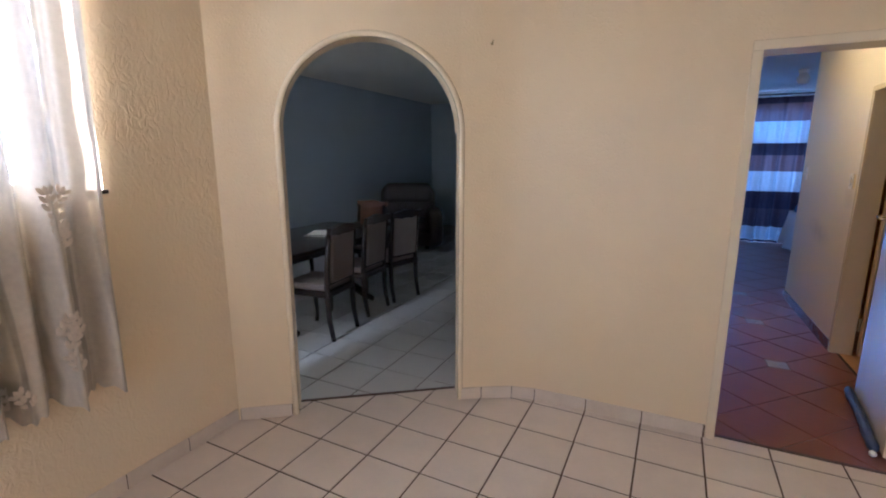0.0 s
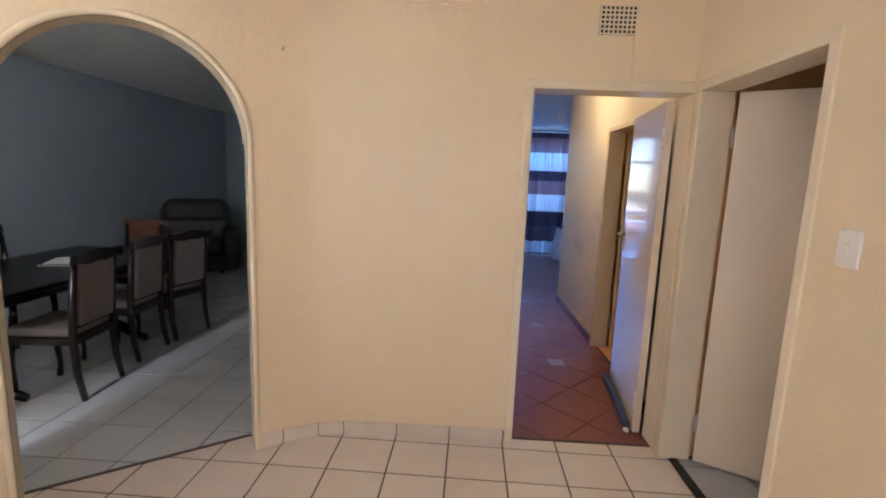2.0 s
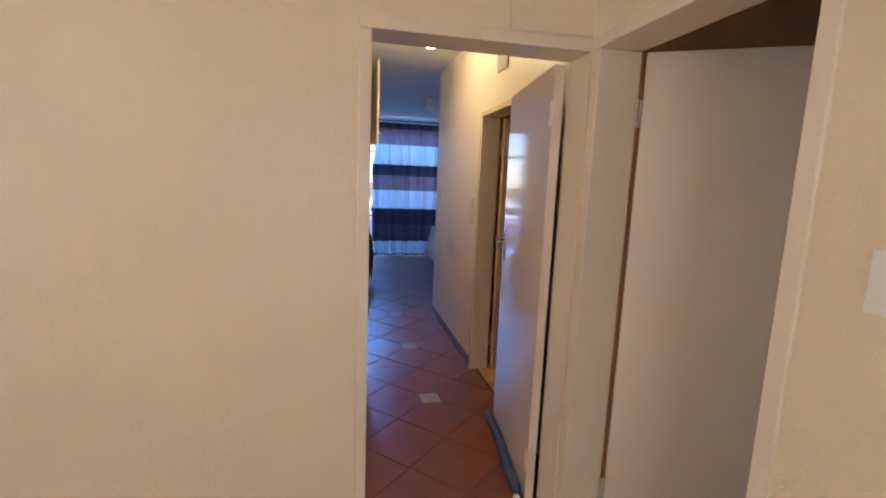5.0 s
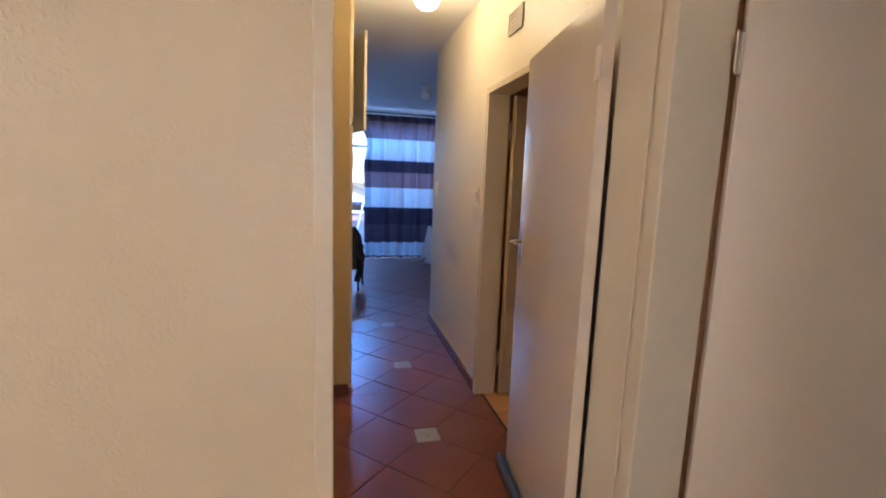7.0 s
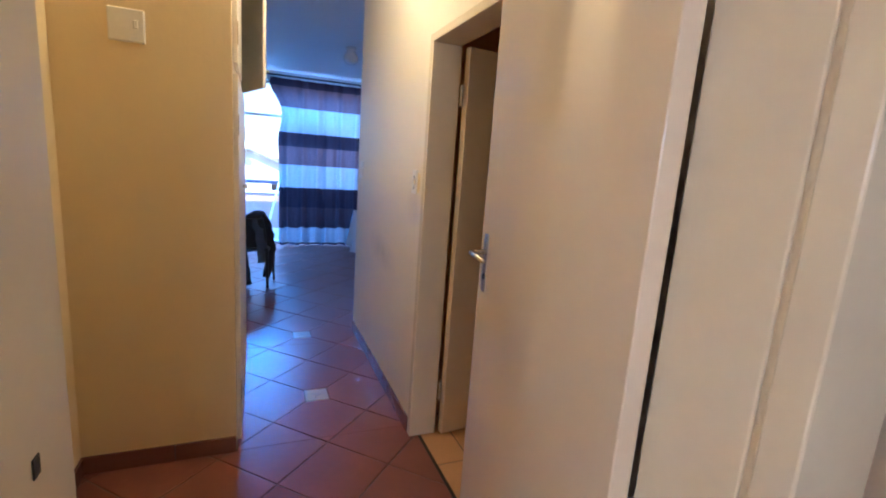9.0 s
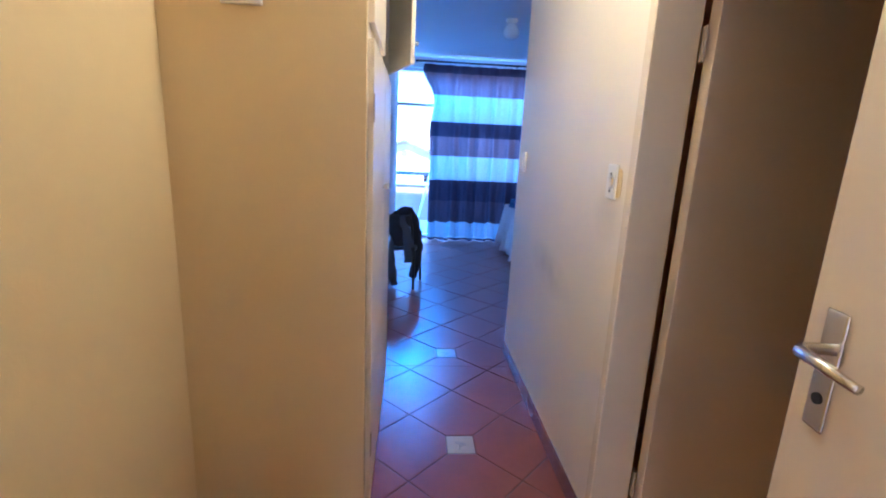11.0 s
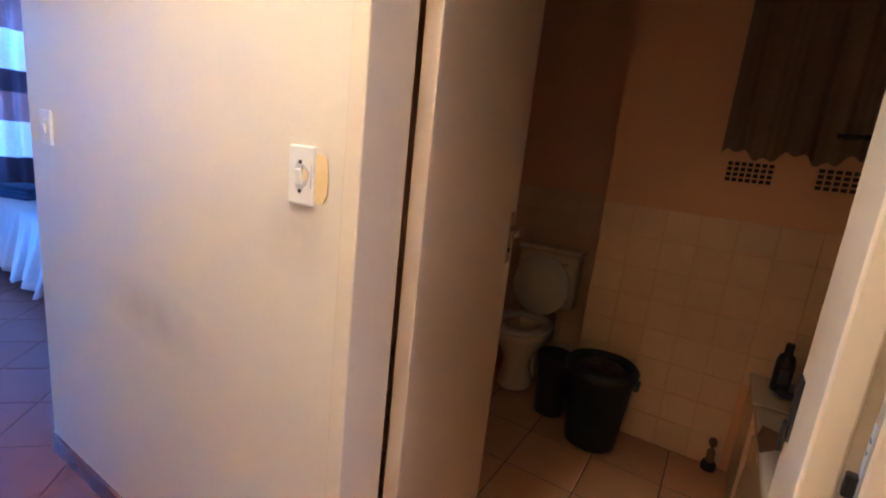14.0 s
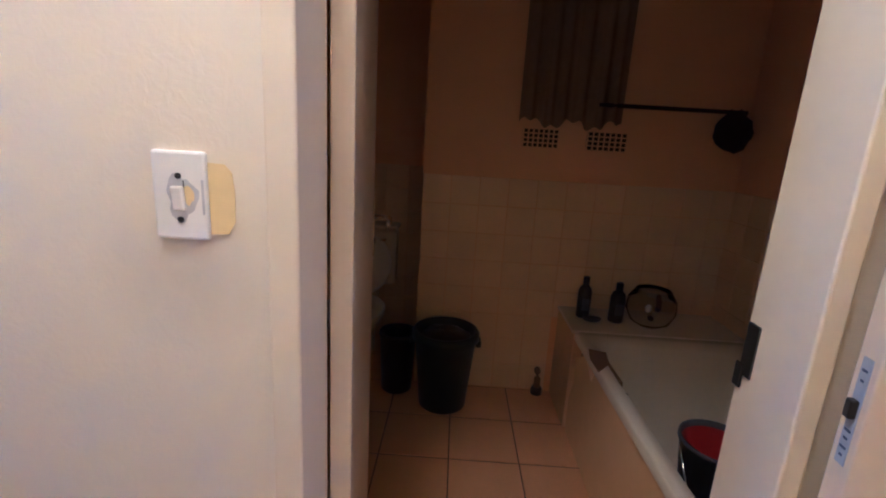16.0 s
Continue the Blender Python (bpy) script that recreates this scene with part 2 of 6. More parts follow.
M = dict(
    cream=plaster("cream_wall_paint", (0.80, 0.65, 0.42), 0.30, 0.17, 95.0, 0.05, 0.8, True),
    rough=plaster("trowelled_cream_plaster", (0.80, 0.65, 0.43), 0.36, 0.62, 30.0, 0.05, 0.7),
    hall=plaster("pale_yellow_wall_paint", (0.80, 0.70, 0.53), 0.40, 0.10, 50.0),
    old_yellow=plaster("mustard_wall_paint", (0.80, 0.63, 0.32), 0.45, 0.08, 40.0, 0.07),
    white_wall=plaster("white_wall_paint", (0.76, 0.74, 0.70), 0.6, 0.12, 12.0),
    # pale wall whose colour carries the blue of dim sky light
    dining_wall=plaster("sky_tinted_wall", (0.40, 0.47, 0.53), 0.6, 0.10, 12.0),
    bath_wall=plaster("tan_bathroom_paint", (0.80, 0.44, 0.18), 0.5, 0.15, 12.0, 0.14),
    ceiling=plaster("white_ceiling_paint", (0.80, 0.78, 0.73), 0.7, 0.08, 10.0),
    frame=mat("cream_frame_enamel", (0.80, 0.68, 0.48), 0.22, 0, 0.05, 6, 0.05, 30, 0.02),
    door=mat("cream_door_enamel", (0.76, 0.63, 0.46), 0.08, 0, 0.03, 2.0, 0.02, 9, 0.015, coat=0.5),
    door_matt=mat("cream_door_paint", (0.82, 0.68, 0.50), 0.36, 0, 0.04, 2.0, 0.05, 40, 0.02),
    tile=mat("cream_floor_tile", (0.70, 0.60, 0.50), 0.30, 0, 0.10, 7.0, 0.04, 40, 0.04, rand=0.06),
    grout=mat("brown_grout", (0.085, 0.045, 0.027), 0.9, 0, 0.3, 8, 0.3, 90, 0.1),
    skirt=mat("cream_skirting_tile", (0.66, 0.56, 0.45), 0.35, 0, 0.12, 9, 0.04, 50, 0.05, rand=0.05),
    pale_tile=mat("white_dining_tile", (0.50, 0.50, 0.49), 0.30, 0, 0.03, 6, 0.03, 40, 0.03, rand=0.05),
    pale_grout=mat("grey_grout", (0.10, 0.095, 0.09), 0.9, 0, 0.2, 8, 0.2, 90, 0.1),
    red_tile=mat("terracotta_floor_tile", (0.20, 0.064, 0.039), 0.30, 0, 0.22, 5.0, 0.06, 30, 0.08, rand=0.10),
    red_grout=mat("dark_red_grout", (0.085, 0.048, 0.040), 0.45, 0, 0.2, 8, 0.2, 90, 0.1),
    inset=mat("white_inset_tile", (0.46, 0.43, 0.38), 0.25, 0, 0.05, 20, 0.03, 50, 0.03),
    inset_ink=mat("grey_inset_motif", (0.30, 0.31, 0.30), 0.4, 0, 0.2, 30),
    red_skirt=mat("dark_red_skirting_tile", (0.17, 0.070, 0.050), 0.22, 0, 0.15, 8, 0.05, 40, 0.06, rand=0.04),
    bath_tile=mat("beige_wall_tile", (0.80, 0.57, 0.30), 0.20, 0, 0.08, 7, 0.02, 50, 0.03, rand=0.06),
    bath_floor=mat("tan_floor_tile", (0.62, 0.33, 0.135), 0.30, 0, 0.12, 6, 0.03, 40, 0.04, rand=0.06),
    enamel=mat("white_bath_enamel", (0.78, 0.68, 0.51), 0.14, 0, 0.10, 3),
    plastic=mat("white_switch_plastic", (0.80, 0.76, 0.68), 0.35, 0, 0.04, 14),
    patch=mat("old_yellow_paint", (0.76, 0.58, 0.25), 0.5, 0, 0.08, 22),
    grime=mat("grey_finger_grime", (0.52, 0.50, 0.49), 0.6, 0, 0.3, 30),
    chrome=mat("worn_chrome", (0.72, 0.70, 0.66), 0.22, 1.0, 0.06, 20),
    brass=mat("dull_brass", (0.50, 0.38, 0.20), 0.38, 1.0, 0.1, 20),
    steel=mat("painted_steel", (0.70, 0.60, 0.46), 0.4, 0.0, 0.08, 20),
    tape=mat("grey_worn_tape", (0.34, 0.37, 0.44), 0.4, 0, 0.2, 30),
    dark_metal=mat("dark_metal", (0.05, 0.045, 0.04), 0.45, 0.8, 0.2, 20),
    rail_paint=mat("dark_blue_rail_paint", (0.015, 0.035, 0.09), 0.6, 0, 0.1, 8),
    # near black stands for the shade inside holes, cracks and the cupboard
    black=mat("black_hollow_shade", (0.012, 0.011, 0.010), 0.8, 0, 0.1, 20),
    hole=mat("dark_vent_shade", (0.03, 0.025, 0.02), 0.9, 0, 0.1, 20),
    stopper=mat("dark_blue_draught_cloth", (0.035, 0.055, 0.12), 0.45, 0, 0.3, 14, 0.3, 60, 0.1),
    wood=mat("dark_stained_wood", (0.018, 0.010, 0.008), 0.22, 0, 0.12, 9, 0.03, 60, 0.03),
    red_wood=mat("reddish_brown_wood", (0.13, 0.055, 0.03), 0.30, 0, 0.25, 12, 0.06, 60, 0.08),
    fabric=mat("taupe_seat_fabric", (0.20, 0.165, 0.15), 0.85, 0, 0.12, 10, 0.25, 300, 0.08),
    leather=mat("dark_brown_leather", (0.016, 0.011, 0.010), 0.5, 0, 0.2, 6, 0.25, 90, 0.1),
    paper=mat("white_paper", (0.75, 0.74, 0.70), 0.6, 0, 0.05, 20),
    cup_paint=mat("cream_cupboard_paint", (0.78, 0.68, 0.52), 0.35, 0, 0.05, 5, 0.08, 40, 0.03),
    silver=mat("silver_leaf", (0.75, 0.75, 0.74), 0.22, 1.0, 0.1, 30),
    mirror=mat("mirror_glass", (0.85, 0.86, 0.86), 0.02, 1.0, 0.01, 5),
    jacket=mat("black_jacket_cloth", (0.018, 0.018, 0.022), 0.8, 0, 0.3, 10, 0.3, 120, 0.1),
    grey_cloth=mat("dark_grey_sleeve_cloth", (0.07, 0.075, 0.085), 0.85, 0, 0.2, 10, 0.3, 120, 0.1),
    denim=mat("blue_denim", (0.06, 0.12, 0.24), 0.85, 0, 0.3, 12, 0.3, 150, 0.1),
    sheet=mat("white_bed_linen", (0.80, 0.80, 0.80), 0.9, 0, 0.04, 6, 0.2, 60, 0.03),
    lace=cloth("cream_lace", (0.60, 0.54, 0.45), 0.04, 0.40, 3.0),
    motif=cloth("cream_lace_motif", (0.72, 0.63, 0.52), 0.20),
    stripe_dark=cloth("dark_plum_stripe", (0.050, 0.038, 0.055), 0.10),
    stripe_plum=cloth("greyed_plum_stripe", (0.085, 0.058, 0.072), 0.13),
    stripe_mid=cloth("mauve_brown_stripe", (0.16, 0.095, 0.10), 0.18),
    stripe_white=cloth("white_stripe", (0.54, 0.54, 0.56), 0.12),
    glass=clear_glass("window_glass"),
    bowl_glass=clear_glass("dusty_bowl_glass", (0.92, 0.90, 0.84), 0.05, 1.18),
    lamp_glass=mat("white_globe_glass", (0.85, 0.84, 0.80), 0.15, 0, 0.02, 5),
    lamp_lit=glow("lit_globe", (1.0, 0.86, 0.50), 6.0),
    pink=plaster("pink_parapet_paint", (0.44, 0.29, 0.27), 0.7, 0.2, 14),
    bin=mat("dark_teal_plastic", (0.018, 0.032, 0.034), 0.35, 0, 0.15, 8),
    bottle=mat("black_bottle_plastic", (0.014, 0.013, 0.013), 0.3, 0, 0.1, 10),
    bucket=mat("grey_bucket_plastic", (0.07, 0.075, 0.085), 0.4, 0, 0.1, 10),
    bucket_red=mat("red_bucket_inside", (0.35, 0.02, 0.015), 0.4, 0, 0.1, 10),
    stain=mat("brown_cement", (0.20, 0.12, 0.07), 0.9, 0, 0.3, 12, 0.4, 60, 0.1),
    towel=cloth("grimy_grey_net", (0.26, 0.17, 0.09), 0.1),
    broom=mat("dark_bristle", (0.022, 0.015, 0.010), 0.9, 0, 0.3, 40, 0.5, 90),
    house=plaster("white_house_wall", (0.78, 0.76, 0.72), 0.8, 0.1, 6),
    roof=mat("grey_roof_sheet", (0.26, 0.27, 0.29), 0.6, 0, 0.15, 3),
    ground=mat("dry_grass_ground", (0.16, 0.14, 0.08), 0.95, 0, 0.3, 0.6, 0.2, 12, 0.2),
)


def hand_smudges(m, spots):
    """Grey rubbed marks on paint: spots of (centre, half size, depth of tone)."""
    n, l = m.node_tree.nodes, m.node_tree.links
    b = n["Principled BSDF"]
    col = b.inputs["Base Color"].links[0].from_socket
    co, no = n.new("ShaderNodeTexCoord"), n.new("ShaderNodeTexNoise")
    no.inputs["Scale"].default_value, no.inputs["Detail"].default_value = 9.0, 5
    l.new(co.outputs["Object"], no.inputs["Vector"])
    for at, half, tone in spots:
        mp, g, k, x = n.new("ShaderNodeMapping"), n.new("ShaderNodeTexGradient"), n.new("ShaderNodeMath"), n.new("ShaderNodeMix")
        mp.vector_type = "TEXTURE"
        mp.inputs["Location"].default_value, mp.inputs["Scale"].default_value = at, half
        mp.inputs["Rotation"].default_value = (radians(6), 0, 0)
        l.new(co.outputs["Object"], mp.inputs["Vector"])
        g.gradient_type = "SPHERICAL"
        l.new(mp.outputs[0], g.inputs["Vector"])
        k.operation = "MULTIPLY"
        l.new(g.outputs["Fac"], k.inputs[0])
        l.new(no.outputs["Fac"], k.inputs[1])
        x.data_type, x.blend_type = "RGBA", "MIX"
        l.new(k.outputs[0], x.inputs[0])
        l.new(col, x.inputs[6])
        x.inputs[7].default_value = (*tone, 1)
        col = x.outputs[2]
    l.new(col, b.inputs["Base Color"])


SMUDGES = [((1.32, 5.40, 0.86), (0.3, 0.36, 0.12), (0.46, 0.40, 0.32)), ((1.32, 4.78, 1.23), (0.3, 0.14, 0.12), (0.54, 0.46, 0.36))]
hand_smudges(M["hall"], SMUDGES)


# ---- building helpers ----
def part(name, bm, material, parent=None, label="", smooth=False):
    me = bpy.data.meshes.new(name)
    bm.to_mesh(me)
    bm.free()
    for mm in material if isinstance(material, (list, tuple)) else (material,):
        me.materials.append(mm)
    if smooth:
        for p in me.polygons:
            p.use_smooth = True
    ob = new(name, me)
    if parent is not None:
        ob.parent = parent
    if label:
        ob["label"] = label
    return ob


def thing(name, label, category, m=None, group="", kind=""):
    ob = new(name)
    ob.empty_display_size = 0.1
    if m is not None:
        ob.matrix_world = m
    return tagged(ob, label, category, group, kind)


def box(bm, a, b, bevel=0.0, seg=1, m=None):
    """A box from corner a to corner b."""
    a, b = Vector(a), Vector(b)
    r = bmesh.ops.create_cube(bm, size=1.0, matrix=Matrix.Translation((a + b) / 2) @ Matrix.Diagonal((*(b - a), 1)))
    vs = r["verts"]
    if bevel:
        es = list({e for v in vs for e in v.link_edges})
        r = bmesh.ops.bevel(bm, geom=es, offset=bevel, segments=seg, affect="EDGES", profile=0.5)
        vs = list({v for f in r["faces"] for v in f.verts} | {v for v in vs if v.is_valid})
    if m is not None:
        bmesh.ops.transform(bm, matrix=m, verts=[v for v in vs if v.is_valid])
    return vs


def boxed(a, b, bevel=0.0, seg=1, m=None):
    bm = bmesh.new()
    box(bm, a, b, bevel, seg, m)
    return bm


def prism(bm, outline, z0, z1, m=None):
    """An upright prism over a plan outline."""
    lo = [bm.verts.new((x, y, z0)) for x, y in outline]
    hi = [bm.verts.new((x, y, z1)) for x, y in outline]
    n = len(outline)
    bm.faces.new(lo[::-1])
    bm.faces.new(hi)
    for i in range(n):
        bm.faces.new((lo[i], lo[(i + 1) % n], hi[(i + 1) % n], hi[i]))
    if m is not None:
        bmesh.ops.transform(bm, matrix=m, verts=lo + hi)
    return lo + hi


def lathe(bm, profile, seg=24, m=None, cap=True):
    """A turned shape: profile rows of (radius, height)."""
    rings = []
    for r, z in profile:
        rings.append([bm.verts.new((r * math.cos(2 * math.pi * i / seg), r * math.sin(2 * math.pi * i / seg), z)) for i in range(seg)])
    for a, b in zip(rings, rings[1:]):
        for i in range(seg):
            bm.faces.new((a[i], a[(i + 1) % seg], b[(i + 1) % seg], b[i]))
    if cap:
        bm.faces.new(rings[0][::-1])
        bm.faces.new(rings[-1])
    vs = [v for r in rings for v in r]
    if m is not None:
        bmesh.ops.transform(bm, matrix=m, verts=vs)
    return vs


def tube(bm, pts, radii, seg=8):
    """A round bar through points, with a radius at each."""
    pts = [Vector(p) for p in pts]
    if not isinstance(radii, (list, tuple)):
        radii = [radii] * len(pts)
    rings = []
    for i, p in enumerate(pts):
        d = (pts[min(i + 1, len(pts) - 1)] - pts[max(i - 1, 0)]).normalized()
        up = Vector((0, 0, 1)) if abs(d.z) < 0.9 else Vector((1, 0, 0))
        u = d.cross(up).normalized()
        w = u.cross(d)
        rings.append([bm.verts.new(p + radii[i] * (math.cos(2 * math.pi * k / seg) * u + math.sin(2 * math.pi * k / seg) * w)) for k in range(seg)])
    for a, b in zip(rings, rings[1:]):
        for k in range(seg):
            bm.faces.new((a[k], a[(k + 1) % seg], b[(k + 1) % seg], b[k]))
    bm.faces.new(rings[0][::-1])
    bm.faces.new(rings[-1])
    return [v for r in rings for v in r]


def clip(poly, planes):
    """A convex plan outline cut by half planes (a, b, c): what has a x + b y <= c stays."""
    for a, b, c in planes:
        out = []
        for i, p in enumerate(poly):
            q = poly[(i + 1) % len(poly)]
            dp, dq = a * p[0] + b * p[1] - c, a * q[0] + b * q[1] - c
            if dp <= 0:
                out.append(p)
            if dp * dq < 0:
                k = dp / (dp - dq)
                out.append((p[0] + k * (q[0] - p[0]), p[1] + k * (q[1] - p[1])))
        poly = out
        if len(poly) < 3:
            return []
    return poly


def area(poly):
    return abs(sum(p[0] * q[1] - q[0] * p[1] for p, q in zip(poly, poly[1:] + poly[:1]))) / 2


def slab_piece(bm, poly, z0, z1, lip=0.003):
    """A tile: an outline with a slightly rounded rim."""
    cx, cy = sum(p[0] for p in poly) / len(poly), sum(p[1] for p in poly) / len(poly)
    inner = []
    for x, y in poly:
        d = math.hypot(x - cx, y - cy) or 1
        k = max(0.0, 1 - lip * 1.4 / d)
        inner.append((cx + (x - cx) * k, cy + (y - cy) * k))
    n = len(poly)
    lo = [bm.verts.new((x, y, z0)) for x, y in poly]
    mid = [bm.verts.new((x, y, z1 - lip * 0.6)) for x, y in poly]
    hi = [bm.verts.new((x, y, z1)) for x, y in inner]
    bm.faces.new(hi)
    for a, b in ((lo, mid), (mid, hi)):
        for i in range(n):
            bm.faces.new((a[i], a[(i + 1) % n], b[(i + 1) % n], b[i]))


def structure(name, bm, material, label, category, smooth=False):
    return tagged(part(name, bm, material, None, "", smooth), label, category, "", "structure")


# ---- plan ----
H = 2.66
T = 0.16
XL, YD, XR = -2.16, 2.87, 1.21          # lounge: window wall, hall-door wall, side-door wall
ARCH_A = Vector((-2.16, 1.872))         # foot of the arch wall at the window wall
ARCH_D = Vector((1.09, 0.788)).normalized()
ARCH_N = Vector((-ARCH_D.y, ARCH_D.x))
S0, S1, SPRING, RAD = 0.335, 1.335, 1.68, 0.5
XH = 1.32                              # hall: wall with the bathroom door
XC, YC = 0.461, 4.715                    # hall: cupboard corner
XHL = -0.16                             # hall: short side wall
YEND = 6.245                            # hall wall ends, bedroom opens
YF = 10.24                              # bedroom: balcony wall
BATH_X, BATH_Y0, BATH_Y1, BATH_C = 3.23, 2.88, 5.50, 4.57


def on_arch(s, off=0.0):
    p = ARCH_A + ARCH_D * s + ARCH_N * off
    return p.x, p.y


CURVE = [on_arch(S1), (-0.95, 2.735), (-0.86, 2.79), (-0.77, 2.83), (-0.64, 2.86), (-0.50, YD)]


def offset_line(pts, d):
    out = []
    for i, p in enumerate(pts):
        a, b = Vector(pts[max(i - 1, 0)]), Vector(pts[min(i + 1, len(pts) - 1)])
        t = (b - a).normalized()
        out.append((p[0] - t.y * d, p[1] + t.x * d))
    return out


def wall_x(name, x0, x1, y0, y1, holes, material, label, z1=H):
    """A wall that runs along y between x0 and x1, with holes (y0, y1, z0, z1)."""
    bm = bmesh.new()
    at = y0
    for a, b, c, d in sorted(holes):
        if a > at:
            box(bm, (x0, at, -0.09), (x1, a, z1))
        if c > 0:
            box(bm, (x0, a, -0.09), (x1, b, c))
        if d < z1:
            box(bm, (x0, a, d), (x1, b, z1))
        at = b
    if y1 > at:
        box(bm, (x0, at, -0.09), (x1, y1, z1))
    bmesh.ops.remove_doubles(bm, verts=bm.verts, dist=1e-5)
    return structure(name, bm, material, label, "wall")


def wall_y(name, y0, y1, x0, x1, holes, material, label, z1=H):
    bm = bmesh.new()
    at = x0
    for a, b, c, d in sorted(holes):
        if a > at:
            box(bm, (at, y0, -0.09), (a, y1, z1))
        if c > 0:
            box(bm, (a, y0, -0.09), (b, y1, c))
        if d < z1:
            box(bm, (a, y0, d), (b, y1, z1))
        at = b
    if x1 > at:
        box(bm, (at, y0, -0.09), (x1, y1, z1))
    bmesh.ops.remove_doubles(bm, verts=bm.verts, dist=1e-5)
    return structure(name, bm, material, label, "wall")


# ---- lounge shell ----
wall_x("wall_lounge_window", XL - 0.24, XL, -2.5, 1.872, [(0.05, 1.31, 1.40, 2.42)], M["rough"], "cream trowelled plaster wall with a barred window", H)


def arch_wall():
    bm = bmesh.new()
    c = (S0 + S1) / 2
    outline = [(0, -0.09), (S0, -0.09), (S0, SPRING)]
    outline += [(c - RAD * math.cos(math.pi * i / 40), SPRING + RAD * math.sin(math.pi * i / 40)) for i in range(1, 40)]
    outline += [(S1, SPRING), (S1, H), (0, H)]
    rows = []
    for off in (0.0, T):
        rows.append([bm.verts.new((*on_arch(s, off), z)) for s, z in outline])
    f = bm.faces.new(rows[0])
    g = bm.faces.new(rows[1][::-1])
    n = len(outline)
    for i in range(n):
        bm.faces.new((rows[1][i], rows[1][(i + 1) % n], rows[0][(i + 1) % n], rows[0][i]))
    edges = [e for e in bm.edges if all(v in rows[0][1:n - 2] for v in e.verts) and abs(rows[0].index(e.verts[0]) - rows[0].index(e.verts[1])) == 1]
    bmesh.ops.bevel(bm, geom=edges, offset=0.008, segments=2, affect="EDGES")
    bmesh.ops.triangulate(bm, faces=[x for x in bm.faces if len(x.verts) > 6])
    bmesh.ops.recalc_face_normals(bm, faces=bm.faces)
    return structure("wall_arch", bm, M["cream"], "cream painted angled wall with an arched opening", "wall")


arch_wall()


def arch_bead():
    """The raised plaster band that edges the arch."""
    bm = bmesh.new()
    c = (S0 + S1) / 2
    line = [(S0, 0.0), (S0, 0.8), (S0, SPRING)]
    line += [(c - RAD * math.cos(math.pi * i / 40), SPRING + RAD * math.sin(math.pi * i / 40)) for i in range(1, 40)]
    line += [(S1, SPRING), (S1, 0.8), (S1, 0.0)]
    rings = []
    for i, (s, z) in enumerate(line):
        a, b = Vector(line[max(i - 1, 0)]), Vector(line[min(i + 1, len(line) - 1)])
        t = (b - a).normalized()
        o = Vector((-t.y, t.x))
        ring = []
        for w, off in ((-0.006, 0.02), (-0.006, -0.006), (0.004, -0.012), (0.022, -0.009), (0.026, 0.002), (0.02, 0.02)):
            q = Vector((s, z)) + o * w
            ring.append(bm.verts.new((*on_arch(q.x, off), q.y)))
        rings.append(ring)
    for a, b in zip(rings, rings[1:]):
        for k in range(6):
            bm.faces.new((a[k], a[(k + 1) % 6], b[(k + 1) % 6], b[k]))
    bmesh.ops.recalc_face_normals(bm, faces=bm.faces)
    return structure("trim_arch", bm, M["frame"], "cream plaster bead round the arched opening", "trim", True)


arch_bead()


def curved_wall():
    bm = bmesh.new()
    front = CURVE[:]
    fine = []
    for i in range(len(front) - 1):
        for k in range(4):
            u = k / 4
            p = [front[max(i - 1, 0)], front[i], front[i + 1], front[min(i + 2, len(front) - 1)]]
            fine.append(tuple(0.5 * (2 * p[1][j] + (p[2][j] - p[0][j]) * u + (2 * p[0][j] - 5 * p[1][j] + 4 * p[2][j] - p[3][j]) * u * u + (3 * p[1][j] - p[0][j] - 3 * p[2][j] + p[3][j]) * u ** 3) for j in (0, 1)))
    fine += [front[-1], (0.0, YD), (0.352, YD)]
    back = offset_line(fine, T)
    prism(bm, fine + back[::-1], -0.09, H)
    bmesh.ops.triangulate(bm, faces=[x for x in bm.faces if len(x.verts) > 6])
    bmesh.ops.recalc_face_normals(bm, faces=bm.faces)
    ob = structure("wall_curve", bm, M["cream"], "cream painted wall that curves from the arch to the hall door", "wall")
    for p in ob.data.polygons:
        p.use_smooth = True
    ob.data.set_sharp_from_angle(angle=0.6)
    return fine


FINE = curved_wall()
DOOR1 = (0.352, 1.209, 0, 2.055)
wall_y("wall_hall_door", YD, YD + T, 0.352, XR + T, [DOOR1], M["cream"], "cream painted wall with the hall doorway")
DOOR2 = (1.945, 2.822, 0, 2.055)
wall_x("wall_side_door", XR, XR + T, -2.5, YD, [DOOR2], M["cream"], "cream painted wall with a side doorway")
wall_y("wall_lounge_back", -2.74, -2.5, XL - 0.24, XR + T, [(-1.5, 0.7, 0.65, 2.35)], M["cream"], "cream painted back wall with an added window opening")


def plan_slab(name, outline, z0, z1, material, label, category):
    bm = bmesh.new()
    prism(bm, outline, z0, z1)
    bmesh.ops.recalc_face_normals(bm, faces=bm.faces)
    return structure(name, bm, material, label, category)


plan_slab("ceiling_house", [(-6.2, -2.74), (5.2, -2.74), (5.2, 10.6), (-6.2, 10.6)], H + 0.002, H + 0.12, M["ceiling"], "flat white painted ceiling", "ceiling")


